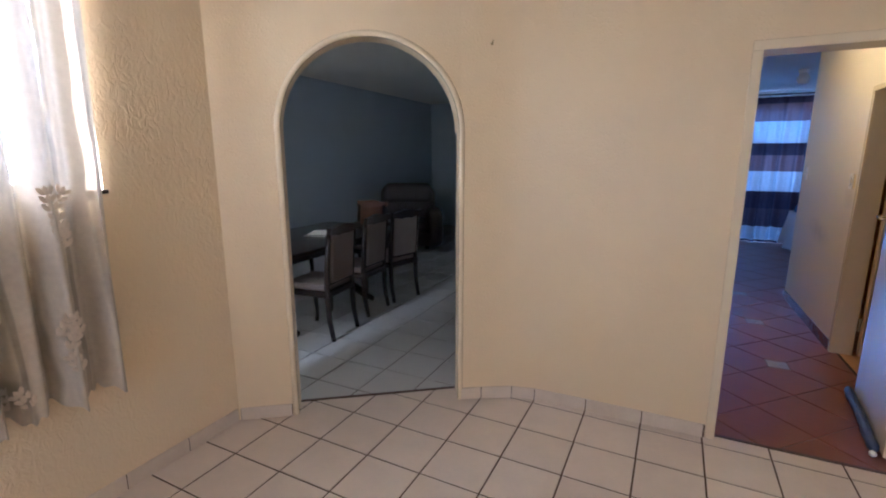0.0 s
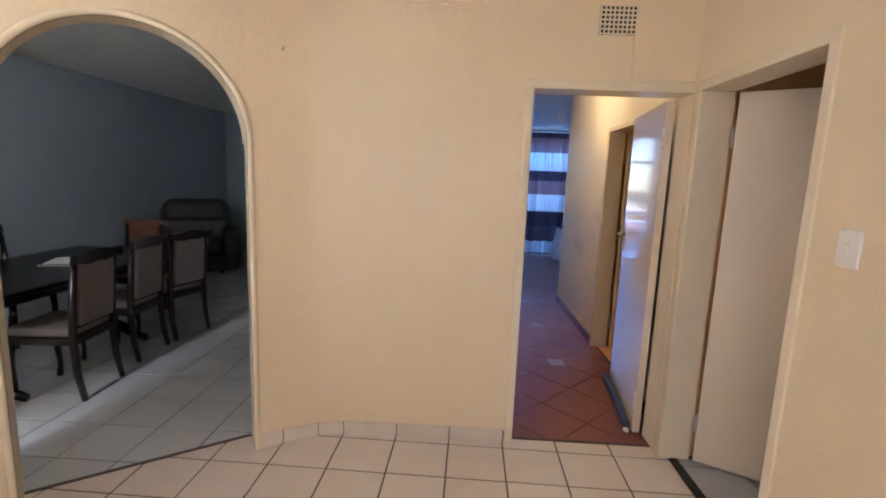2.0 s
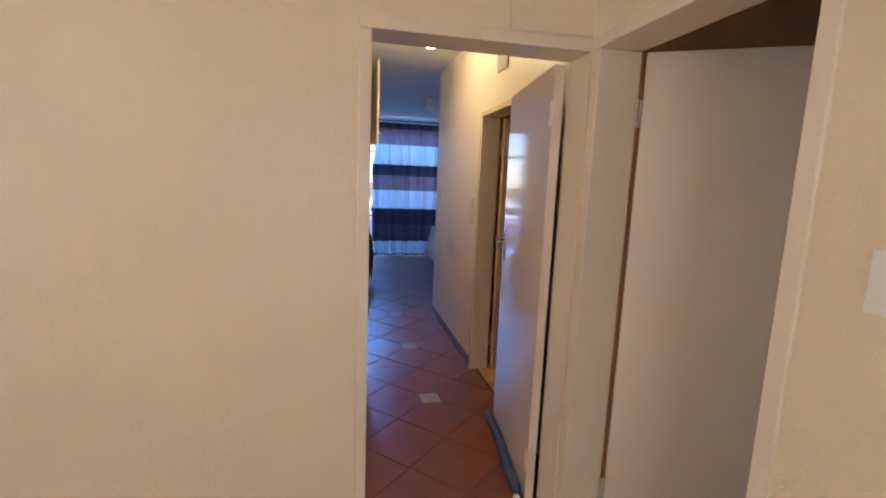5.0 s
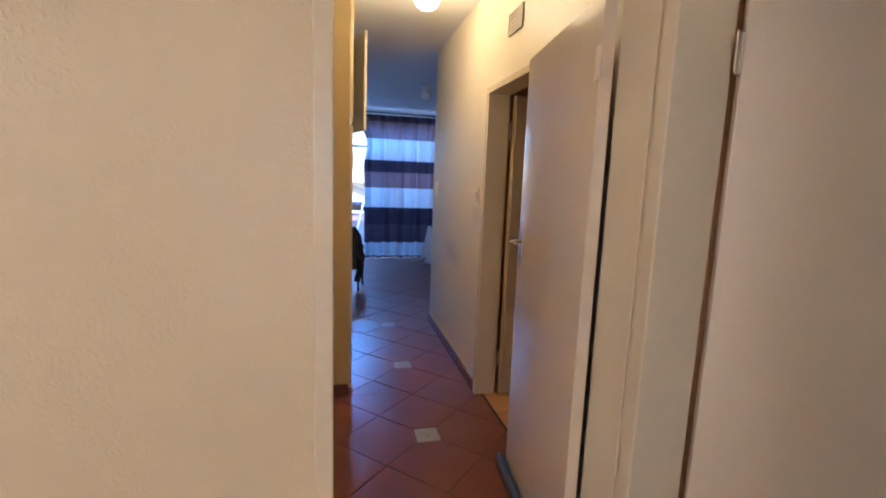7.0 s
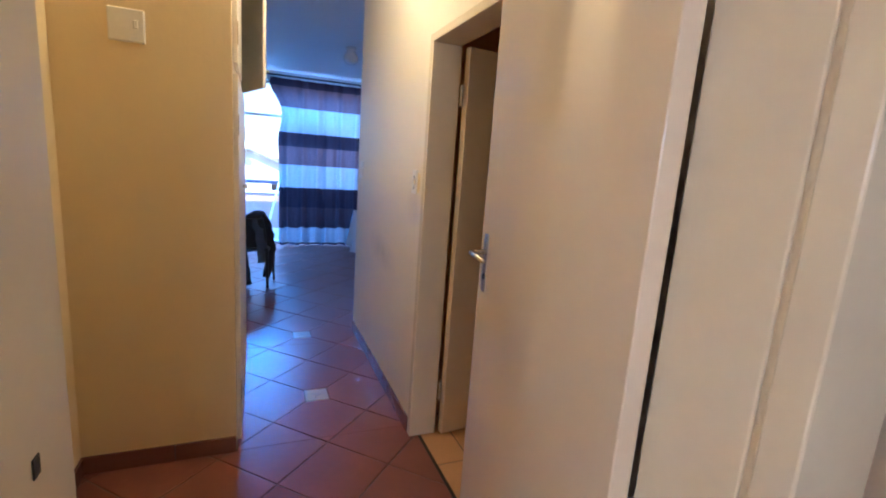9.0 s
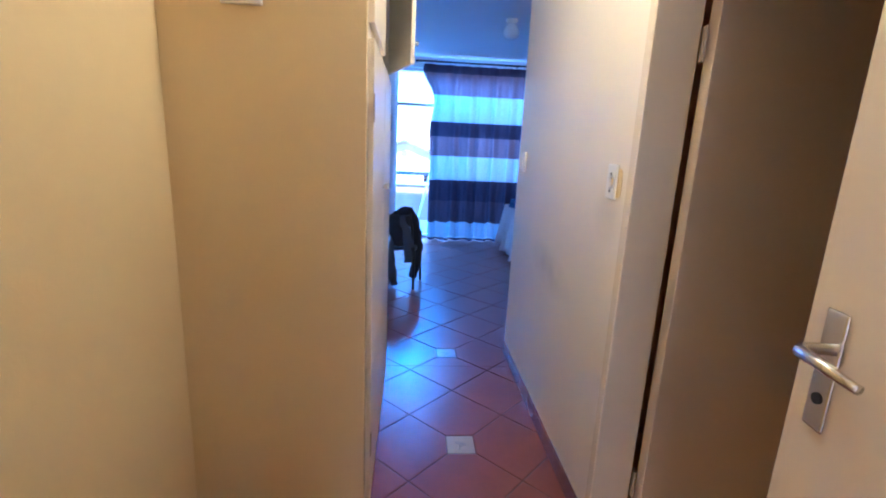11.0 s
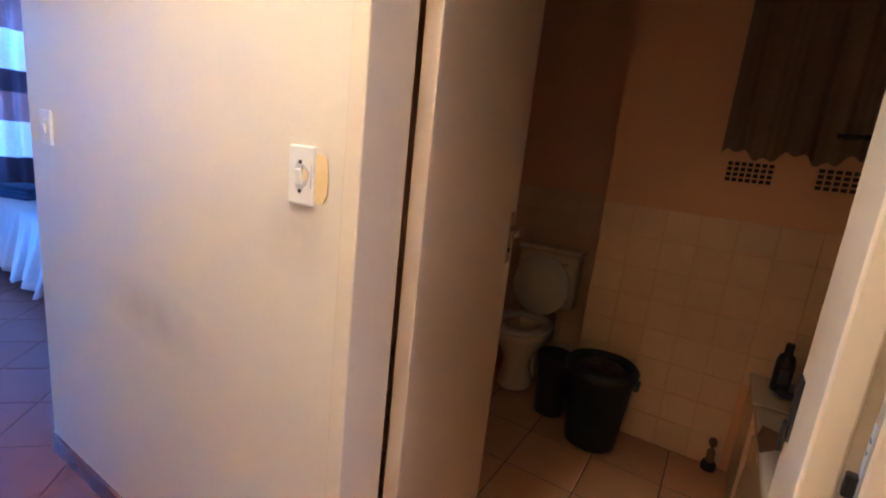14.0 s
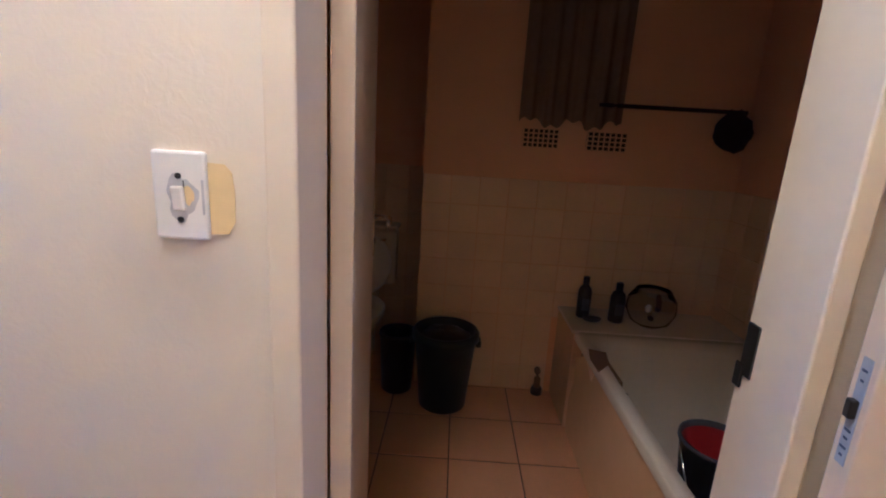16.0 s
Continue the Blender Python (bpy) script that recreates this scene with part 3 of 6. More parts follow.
# ---- hall, bedroom and bathroom shell ----
BD = (3.840, 4.625, 0, 2.04)
wall_x("wall_hall_bathroom", XH, XH + 0.13, YD + T, YEND, [BD], M["hall"], "pale yellow hall wall with the bathroom doorway")
wall_x("wall_hall_side", XHL - 0.12, XHL, YD + T, YC, [], M["old_yellow"], "mustard yellow short hall wall")
wall_y("wall_cupboard_end", YC, YC + 0.035, XHL - 0.12, XC, [], M["old_yellow"], "mustard yellow end wall of the built-in cupboard")
wall_x("wall_cupboard_back", XHL - 0.12, XHL, YC + 0.035, 6.10, [], M["hall"], "plain wall behind the built-in cupboard")
wall_y("wall_bedroom_near", 6.0, 6.10, -2.0, XHL - 0.12, [], M["white_wall"], "white bedroom wall beside the cupboard")
wall_x("wall_bedroom_side", -2.1, -2.0, 6.0, YF, [], M["white_wall"], "white bedroom side wall")
wall_x("wall_bedroom_bed", 5.0, 5.1, YEND - 0.1, YF, [], M["white_wall"], "white bedroom wall behind the bed")
wall_y("wall_bedroom_bathroom", YEND - 0.1, YEND, XH + 0.13, 5.0, [], M["white_wall"], "white bedroom wall shared with the bathroom")
wall_y("wall_balcony", YF, YF + 0.2, -2.1, 5.1, [(0.335, 3.4, 0, 2.52)], M["white_wall"], "white bedroom wall with the balcony door opening")
wall_y("wall_bath_side", BATH_Y0 - 0.045, BATH_Y0, XR + T, 4.1, [], M["bath_wall"], "tan bathroom wall beside the bath")
wall_x("wall_bath_far", BATH_X, BATH_X + 0.1, BATH_Y0, BATH_C, [], M["bath_wall"], "tan bathroom wall above beige tiles")
wall_y("wall_bath_duct", BATH_C - 0.1, BATH_C, BATH_X + 0.1, 3.86, [], M["bath_wall"], "tan duct wall beside the toilet")
wall_x("wall_bath_toilet", 3.86, 3.96, BATH_Y0, BATH_Y1, [], M["bath_wall"], "tan bathroom wall behind the toilet")
wall_y("wall_bath_end", BATH_Y1, BATH_Y1 + 0.1, XH + 0.13, 4.1, [], M["bath_wall"], "tan bathroom end wall")
# room beyond the side door
# the opening in the far wall is added to let light in
wall_x("wall_side_room_far", 4.4, 4.5, -2.5, 2.845, [(1.4, 2.6, 1.0, 2.1)], M["cream"], "cream wall of the room beyond the side door")
wall_y("wall_side_room_end", 2.845, 2.872, XR + T, 4.5, [], M["cream"], "cream end wall of the room beyond the side door")
wall_y("wall_side_room_back", -2.74, -2.5, XR + T, 4.5, [], M["cream"], "cream back wall of the room beyond the side door")
# dining room
wall_x("wall_dining_long", -4.87, -4.75, 0.2, 9.5, [], M["dining_wall"], "pale dining room wall with blue sky light in its colour")
wall_y("wall_dining_far", 9.5, 9.6, -4.87, XHL - 0.4, [(-2.4, -1.6, 1.0, 2.1)], M["dining_wall"], "pale dining room wall with a window, blue sky light in its colour")
wall_x("wall_dining_hall", XHL - 0.52, XHL - 0.4, YD + T, 9.5, [], M["dining_wall"], "pale dining room wall beside the hall, blue sky light in its colour")
wall_y("wall_dining_near", 0.1, 0.2, -4.87, XL - 0.24, [], M["dining_wall"], "pale dining room wall beside the lounge, blue sky light in its colour")

# sub-floors carry the joints of the tiles
plan_slab("floor_lounge", [(XL, -2.5), (XR + T, -2.5), (XR + T, YD + 0.05), (-1.2, YD + 0.05), (XL, 2.1)], -0.1, -0.004, M["grout"], "brown grouted lounge floor", "floor")
plan_slab("floor_dining", [(-4.75, 0.2), (-2.16, 0.2), (-2.16, 2.1), (-1.2, YD + 0.05), (-0.56, YD + 0.05), (-0.56, 9.5), (-4.75, 9.5)], -0.1, -0.005, M["pale_grout"], "grey grouted dining room floor", "floor")
plan_slab("floor_hall", [(XHL, YD + 0.05), (XH + 0.05, YD + 0.05), (XH + 0.05, YEND), (5.0, YEND), (5.0, YF + 0.2), (-2.0, YF + 0.2), (-2.0, 6.0), (XHL, 6.0)], -0.1, -0.004, M["red_grout"], "dark red grouted hall and bedroom floor", "floor")
plan_slab("floor_bathroom", [(XH + 0.05, BATH_Y0), (3.86, BATH_Y0), (3.86, BATH_Y1), (XH + 0.05, BATH_Y1)], -0.1, -0.004, M["red_grout"], "tan tiled bathroom floor", "floor")
plan_slab("floor_side_room", [(XR + T, -2.5), (4.4, -2.5), (4.4, 2.845), (XR + T, 2.845)], -0.1, -0.004, M["pale_grout"], "pale tiled floor of the side room", "floor")


# ---- door frames and doors ----
def door_frame(name, axis, at0, at1, a, b, z, face, label, face_b=None, stops=False):
    """A pressed steel frame in a wall: axis 'y' lies in a wall that runs along x. a, b: clear opening; face: width of the architrave."""
    ob = thing(name, label, "door frame", None, "", "structure")
    lip = 0.008
    fb = face if face_b is None else face_b

    def put(p, q, nm, bev=0.004):
        bm = boxed(p, q, bev, 2)
        if axis == "x":
            bmesh.ops.transform(bm, matrix=Matrix(((0, 1, 0, 0), (1, 0, 0, 0), (0, 0, 1, 0), (0, 0, 0, 1))), verts=bm.verts)
            bmesh.ops.reverse_faces(bm, faces=bm.faces)
        part(nm, bm, M["frame"], ob)
    for s, e in ((a - face, a), (b, b + fb)):
        put((s, at0 - lip, 0), (e, at1 + lip, z), "jamb")
    put((a - face, at0 - lip, z), (b + fb, at1 + lip, z + face), "head")
    mid = (at0 + at1) / 2
    if not stops:
        return ob
    for s, e in ((a, a + 0.012), (b - 0.012, b)):
        put((s, mid - 0.03, 0), (e, mid + 0.01, z), "stop", 0.002)
    put((a + 0.012, mid - 0.03, z - 0.012), (b - 0.012, mid + 0.01, z), "stop", 0.002)
    return ob


door_frame("door_frame_1", "y", YD, YD + T, 0.374, 1.203, 2.03, 0.045, "cream enamelled steel frame of the hall doorway", 0.006)
door_frame("door_frame_2", "x", XR, XR + T, 1.972, 2.795, 2.03, 0.048, "cream enamelled steel frame of the side doorway", 0.055)
door_frame("door_frame_3", "x", XH, XH + 0.13, 3.864, 4.600, 2.005, 0.036, "cream enamelled steel frame of the bathroom doorway", 0.045)


def strike(frame_ob, a, b, label):
    part("strike_plate", boxed(a, b, 0.0008), M["dark_metal"], frame_ob, label)


part("split_edge", boxed((XH + 0.118, 3.866, 1.055), (XH + 0.139, 3.871, 1.10), 0.002), M["dark_metal"], bpy.data.objects["door_frame_3"], "torn black edge of the strike")
strike(bpy.data.objects["door_frame_3"], (XH + 0.102, 3.863, 1.08), (XH + 0.132, 3.8675, 1.175), "dark worn strike plate")
strike(bpy.data.objects["door_frame_1"], (0.3735, 2.944, 1.152), (0.3755, 2.958, 1.172), "dark worn strike plate")


def lever(parent, m):
    """A chrome lever handle on a long plate; plate in the xz plane, lever along +x, out along -y."""
    bm = boxed((-0.021, -0.006, -0.095), (0.021, 0, 0.095), 0.004, 2, m)
    pl = part("handle_plate", bm, M["chrome"], parent, "chrome handle plate")
    bm = bmesh.new()
    tube(bm, [(0, -0.005, 0.035), (0, -0.045, 0.035), (0.012, -0.055, 0.035), (0.06, -0.056, 0.034), (0.115, -0.052, 0.030)], [0.009, 0.009, 0.010, 0.009, 0.007], 10)
    bmesh.ops.transform(bm, matrix=m, verts=bm.verts)
    part("lever", bm, M["chrome"], pl, "", True)
    bm = bmesh.new()
    tube(bm, [(0, -0.0065, -0.045), (0, -0.0085, -0.045)], 0.009, 10)
    bmesh.ops.transform(bm, matrix=m, verts=bm.verts)
    part("keyhole", bm, M["black"], pl)


def hinge(parent, m):
    bm = bmesh.new()
    tube(bm, [(0, 0, -0.05), (0, 0, 0.05)], 0.008, 10)
    for z in (-0.028, 0.0, 0.028):
        tube(bm, [(0, 0, z - 0.001), (0, 0, z + 0.001)], 0.0095, 10)
    box(bm, (-0.03, -0.002, -0.05), (0.03, 0.002, 0.05))
    bmesh.ops.transform(bm, matrix=m, verts=bm.verts)
    part("hinge", bm, M["steel"], parent, "painted steel butt hinge")


def door_leaf(name, m, length, height, material, label, handles=True, hinge_at=(), side=1):
    """A flush door: hinge edge at x = 0, leaf along +x, 42 mm thick from y = 0 to +y; faces -y and +y."""
    ob = thing(name, label, "door", m, "", "structure")
    part("leaf", boxed((0.0, 0, 0.012), (length, 0.042, height), 0.003, 2), material, ob)
    if handles:
        lever(ob, Matrix.Translation((length - 0.06, 0, 1.15)) @ pose(0, 0, 0, 0, 0, 0) @ Matrix.Diagonal((-1, 1, 1, 1)))
        lever(ob, Matrix.Translation((length - 0.06, 0.042, 1.15)) @ Matrix.Diagonal((-1, -1, 1, 1)))
        lp = part("latch_plate", boxed((length - 0.001, 0.012, 1.04), (length + 0.0015, 0.030, 1.20), 0.0005), M["tape"], ob, "grey worn latch plate")
        for z, dy in ((1.052, 0.003), (1.064, 0.006), (1.078, 0.004), (1.090, 0.006), (1.165, 0.003), (1.180, 0.005)):
            part("ink_mark", boxed((length + 0.001, 0.021 - dy, z), (length + 0.0022, 0.021 + dy, z + 0.004), 0.0003), M["stopper"], lp)
        part("latch_bolt", boxed((length + 0.001, 0.016, 1.112), (length + 0.012, 0.029, 1.140), 0.002), M["dark_metal"], lp)
    for z in hinge_at:
        hinge(ob, Matrix.Translation((-0.006, -0.006 if side > 0 else 0.048, z)))
    return ob


# hall door, folded back along the hall wall
a1 = 82.4
hall_door = door_leaf("door_1", pose(1.186, 3.034, 0, 0, 0, a1), 0.795, 2.02, M["door"], "glossy cream flush door standing open against the hall wall", True, ())
for z in (0.22, 1.82):
    hinge(hall_door, pose(-0.004, 0.045, z, 0, 0, 0))


def draught_stopper():
    ob = thing("draught_stopper", "dark blue cloth draught stopper at the open hall door", "draught stopper", pose(1.186, 3.034, 0, 0, 0, a1))
    bm = bmesh.new()
    pts, rad = [], []
    for i in range(23):
        u = i / 22
        pts.append((0.03 + 0.79 * u, 0.068 + 0.004 * math.sin(9 * u), 0.030))
        rad.append(0.026 * (1 - 0.5 * max(0, abs(2 * u - 1) - 0.9) * 10) * (1 + 0.06 * math.sin(31 * u)))
    tube(bm, pts, rad, 12)
    part("cloth_tube", bm, M["stopper"], ob, "", True)
    bm = bmesh.new()
    bmesh.ops.create_icosphere(bm, subdivisions=2, radius=0.018, matrix=pose(0.012, 0.078, 0.016) @ Matrix.Diagonal((1.3, 1, 0.85, 1)))
    part("tied_end", bm, M["sheet"], ob, "crumpled white cloth end", True)


draught_stopper()
# side door, ajar into the side room
side_door = door_leaf("door_2", pose(1.386, 2.773, 0, 0, 0, -31), 0.82, 2.024, M["door_matt"], "cream painted flush door standing ajar into the side room", False)
for z in (0.24, 1.80):
    hinge(side_door, pose(-0.008, -0.004, z, 0, 0, 60))
# bathroom door
bath_door = door_leaf("door_3", pose(1.484, 4.561, 0, 0, 0, 7.5), 0.77, 2.0, M["door_matt"], "cream painted bathroom door opened inwards", True)
for z in (0.25, 1.78):
    hinge(bath_door, pose(-0.006, 0.046, z, 0, 0, 60))


# ---- windows and curtains ----
def window(name, axis, at, a, b, z0, z1, cols, rows, label, bars=0):
    """A steel window in a wall; axis 'x': in a wall that runs along y, at x = at."""
    ob = thing(name, label, "window", None, "", "structure")
    turn = Matrix(((0, 1, 0, 0), (1, 0, 0, 0), (0, 0, 1, 0), (0, 0, 0, 1))) if axis == "x" else Matrix.Identity(4)

    def put(nm, p, q, material, bev=0.003, lab=""):
        bm = boxed(p, q, bev)
        bmesh.ops.transform(bm, matrix=turn, verts=bm.verts)
        if axis == "x":
            bmesh.ops.reverse_faces(bm, faces=bm.faces)
        return part(nm, bm, material, ob, lab)
    w = 0.035
    put("window_frame", (a, at - 0.02, z0), (a + w, at + 0.02, z1), M["frame"])
    put("window_frame", (b - w, at - 0.02, z0), (b, at + 0.02, z1), M["frame"])
    put("window_frame", (a + w, at - 0.02, z0), (b - w, at + 0.02, z0 + w), M["frame"])
    put("window_frame", (a + w, at - 0.02, z1 - w), (b - w, at + 0.02, z1), M["frame"])
    xs = [a + w + (b - a - 2 * w) * i / cols for i in range(cols + 1)]
    zs = [z0 + w + (z1 - z0 - 2 * w) * i / rows for i in range(rows + 1)]
    for x in xs[1:-1]:
        put("mullion", (x - 0.012, at - 0.015, z0 + w), (x + 0.012, at + 0.015, z1 - w), M["frame"])
    for z in zs[1:-1]:
        put("glazing_bar", (a + w, at - 0.012, z - 0.010), (b - w, at + 0.012, z + 0.010), M["frame"])
    for i in range(cols):
        for j in range(rows):
            p = put("pane", (xs[i], at - 0.002, zs[j]), (xs[i + 1], at + 0.002, zs[j + 1]), M["glass"], 0)
            p.visible_shadow = False
    return ob


win = window("window_1", "x", XL - 0.17, 0.05, 1.31, 1.40, 2.42, 3, 3, "white steel window with dark burglar bars behind lace")
for i, y in enumerate((0.22, 0.42, 0.62, 0.82, 1.02, 1.20)):
    bm = bmesh.new()
    tube(bm, [(XL - 0.10, y, 1.41), (XL - 0.10, y, 2.41)], 0.006, 8)
    part("burglar_bar", bm, M["dark_metal"], win, "dark steel burglar bar")
for z in (1.47, 1.72, 2.03):
    part("burglar_bar", boxed((XL - 0.103, 0.055, z - 0.006), (XL - 0.097, 1.305, z + 0.006)), M["dark_metal"], win)
part("window_sill", boxed((XL - 0.14, 0.03, 1.385), (XL + 0.012, 1.325, 1.402), 0.004, 2), M["dark_metal"], win, "dark tiled sill")
# unseen window, added so that light enters from behind
window("window_2", "y", -2.66, -1.5, 0.7, 0.65, 2.35, 4, 2, "unseen wide steel window added behind the lounge for light")
window("window_3", "y", 9.55, -2.4, -1.6, 1.0, 2.1, 2, 2, "white steel dining room window")


# unseen window, added to brighten the ceiling above the ajar door
window("window_4", "x", 4.45, 1.4, 2.6, 1.0, 2.1, 2, 2, "unseen steel window added to lighten the side room")


def wavy_sheet(bm, x0, x1, n, zs, depth, folds, seed, mats=None, lean=None):
    """A hanging cloth along x with folds in y; rows at heights zs; mats gives each row's material slot."""
    rnd = random.Random(seed)
    ph = [rnd.uniform(0, 6.28) for _ in range(4)]
    grid = []
    top, bot = zs[0], zs[-1]
    for z in zs:
        u = (top - z) / (top - bot)
        row = []
        for i in range(n + 1):
            v = i / n
            x = x0 + (x1 - x0) * v
            amp = depth * (0.35 + 0.65 * u)
            y = amp * (0.6 * math.sin(folds * 6.28 * v + ph[0] + 0.5 * u) + 0.3 * math.sin(folds * 1.7 * 6.28 * v + ph[1] - 0.8 * u) + 0.2 * math.sin(folds * 0.45 * 6.28 * v + ph[2]))
            if lean:
                dx, dy = lean(v, u)
                x, y = x + dx, y + dy
            row.append(bm.verts.new((x, y, z)))
        grid.append(row)
    for j in range(len(zs) - 1):
        for i in range(n):
            f = bm.faces.new((grid[j][i], grid[j + 1][i], grid[j + 1][i + 1], grid[j][i + 1]))
            f.smooth = True
            if mats:
                f.material_index = mats[j]
    return grid


def lace_curtain():
    ob = thing("lace_curtain", "sheer cream lace curtain with leaf motifs at the window", "curtain")
    turn = Matrix.Translation((XL + 0.075, 0, 0)) @ Matrix(((0, 1, 0, 0), (1, 0, 0, 0), (0, 0, 1, 0), (0, 0, 0, 1)))
    bm = bmesh.new()
    zs = [2.50 - 1.93 * i / 40 for i in range(41)]
    grid = wavy_sheet(bm, -0.05, 1.30, 240, zs, 0.085, 9, 5, None, lambda v, u: (0.035 * u * math.sin(5 * v), 0.02 * u))
    for row in grid[-2:]:
        for i, v in enumerate(row):
            v.co.z += 0.018 * math.sin(i * 0.21) + 0.01 * math.sin(i * 0.9)
    spots = []
    rnd = random.Random(11)
    for k in range(48):
        j, i = 23 + int(rnd.random() * 16), 6 + 38 * (k % 6) + int(rnd.random() * 12)
        spots.append((grid[j][i].co.copy(), rnd.uniform(-0.6, 0.6)))
    bmesh.ops.transform(bm, matrix=turn, verts=bm.verts)
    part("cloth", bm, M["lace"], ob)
    for co, tilt in spots:
        bm = bmesh.new()
        for s in (-1, 0, 1):
            for q in range(3):
                c = pose(0.016 * s, 0, 0.03 * q - 0.03, 0, 35 * s, 0) @ Matrix.Diagonal((0.010, 0.0022, 0.020, 1))
                bmesh.ops.create_icosphere(bm, subdivisions=1, radius=1.0, matrix=c)
        bmesh.ops.transform(bm, matrix=turn @ Matrix.Translation(co) @ pose(0, 0.004, 0, 0, math.degrees(tilt), 0), verts=bm.verts)
        part("leaf_motif", bm, M["motif"], ob)
    bm = bmesh.new()
    tube(bm, [(XL + 0.075, -0.12, 2.515), (XL + 0.075, 1.40, 2.515)], 0.012, 10)
    part("curtain_rod", bm, M["dark_metal"], ob, "dark metal rod", True)
    for y in (-0.1, 1.38):
        part("bracket", boxed((XL - 0.001, y - 0.01, 2.505), (XL + 0.075, y + 0.01, 2.525)), M["dark_metal"], ob)


lace_curtain()


def striped_curtain():
    ob = thing("striped_curtain", "sheer curtain striped in white, plum and brown", "curtain")
    # stripe edges from the top down and the cloth of each band
    bands = [("stripe_dark", 0), ("stripe_mid", 1), ("stripe_white", 2), ("stripe_dark", 0), ("stripe_mid", 1), ("stripe_white", 2), ("stripe_dark", 0), ("stripe_mid", 3), ("stripe_white", 2)]
    edges = [2.55, 2.44, 2.14, 1.77, 1.56, 1.28, 0.93, 0.62, 0.29, 0.06]
    zs, ms = [edges[0]], []
    for (a, b), (_, k) in zip(zip(edges, edges[1:]), bands):
        for i in range(1, 5):
            zs.append(a + (b - a) * i / 4)
            ms.append(k)

    def lean(v, u):
        # the near edge is blown open at the top and gathered at mid height
        edge = max(0.0, 1 - v * 9)
        bulge = -0.14 * math.exp(-((u - 0.03) / 0.09) ** 2) + 0.04 * math.exp(-((u - 0.20) / 0.09) ** 2) - 0.02 * math.exp(-((u - 0.36) / 0.1) ** 2)
        return edge * bulge, -0.05 * edge
    bm = bmesh.new()
    wavy_sheet(bm, 0.87, 3.5, 260, zs, 0.10, 13, 9, ms, lean)
    bmesh.ops.transform(bm, matrix=Matrix.Translation((0, YF - 0.12, 0)), verts=bm.verts)
    part("cloth", bm, [M["stripe_dark"], M["stripe_mid"], M["stripe_white"], M["stripe_plum"]], ob)
    bm = bmesh.new()
    wavy_sheet(bm, 0.88, 3.5, 200, [0.048, 0.030, 0.012], 0.10, 13, 9)
    bmesh.ops.transform(bm, matrix=Matrix.Translation((0, YF - 0.12, 0)), verts=bm.verts)
    part("hem", bm, M["stripe_dark"], ob, "dark plum hem")
    bm = bmesh.new()
    tube(bm, [(0.62, YF - 0.12, 2.59), (3.6, YF - 0.12, 2.59)], 0.014, 10)
    part("curtain_rod", bm, M["dark_metal"], ob, "dark rod", True)
    for x in (0.64, 2.1, 3.58):
        part("bracket", boxed((x - 0.01, YF - 0.12, 2.58), (x + 0.01, YF + 0.001, 2.60)), M["dark_metal"], ob)


striped_curtain()


def balcony_door():
    ob = thing("door_4", "white aluminium sliding balcony door behind a striped curtain", "door", None, "", "structure")
    y = YF + 0.1
    for x in (0.335, 3.36):
        part("jamb", boxed((x, y - 0.04, 0), (x + 0.04, y + 0.04, 2.52), 0.004), M["plastic"], ob)
    part("head", boxed((0.375, y - 0.04, 2.47), (3.36, y + 0.04, 2.52), 0.004), M["plastic"], ob)
    part("track", boxed((0.375, y - 0.05, 0.0), (3.36, y + 0.05, 0.05), 0.004), M["plastic"], ob)
    part("transom", boxed((0.375, y - 0.03, 1.985), (3.36, y + 0.03, 2.03), 0.004), M["steel"], ob)
    for x in (1.33, 2.36):
        part("stile", boxed((x - 0.03, y - 0.03, 0.05), (x + 0.03, y + 0.03, 1.985), 0.004), M["plastic"], ob)
    for a, b in ((0.375, 1.30), (1.36, 2.33), (2.39, 3.36)):
        for z0, z1 in ((0.05, 1.985), (2.03, 2.47)):
            p = part("pane", boxed((a, y - 0.003, z0), (b, y + 0.003, z1)), M["glass"], ob)
            p.visible_shadow = False


balcony_door()


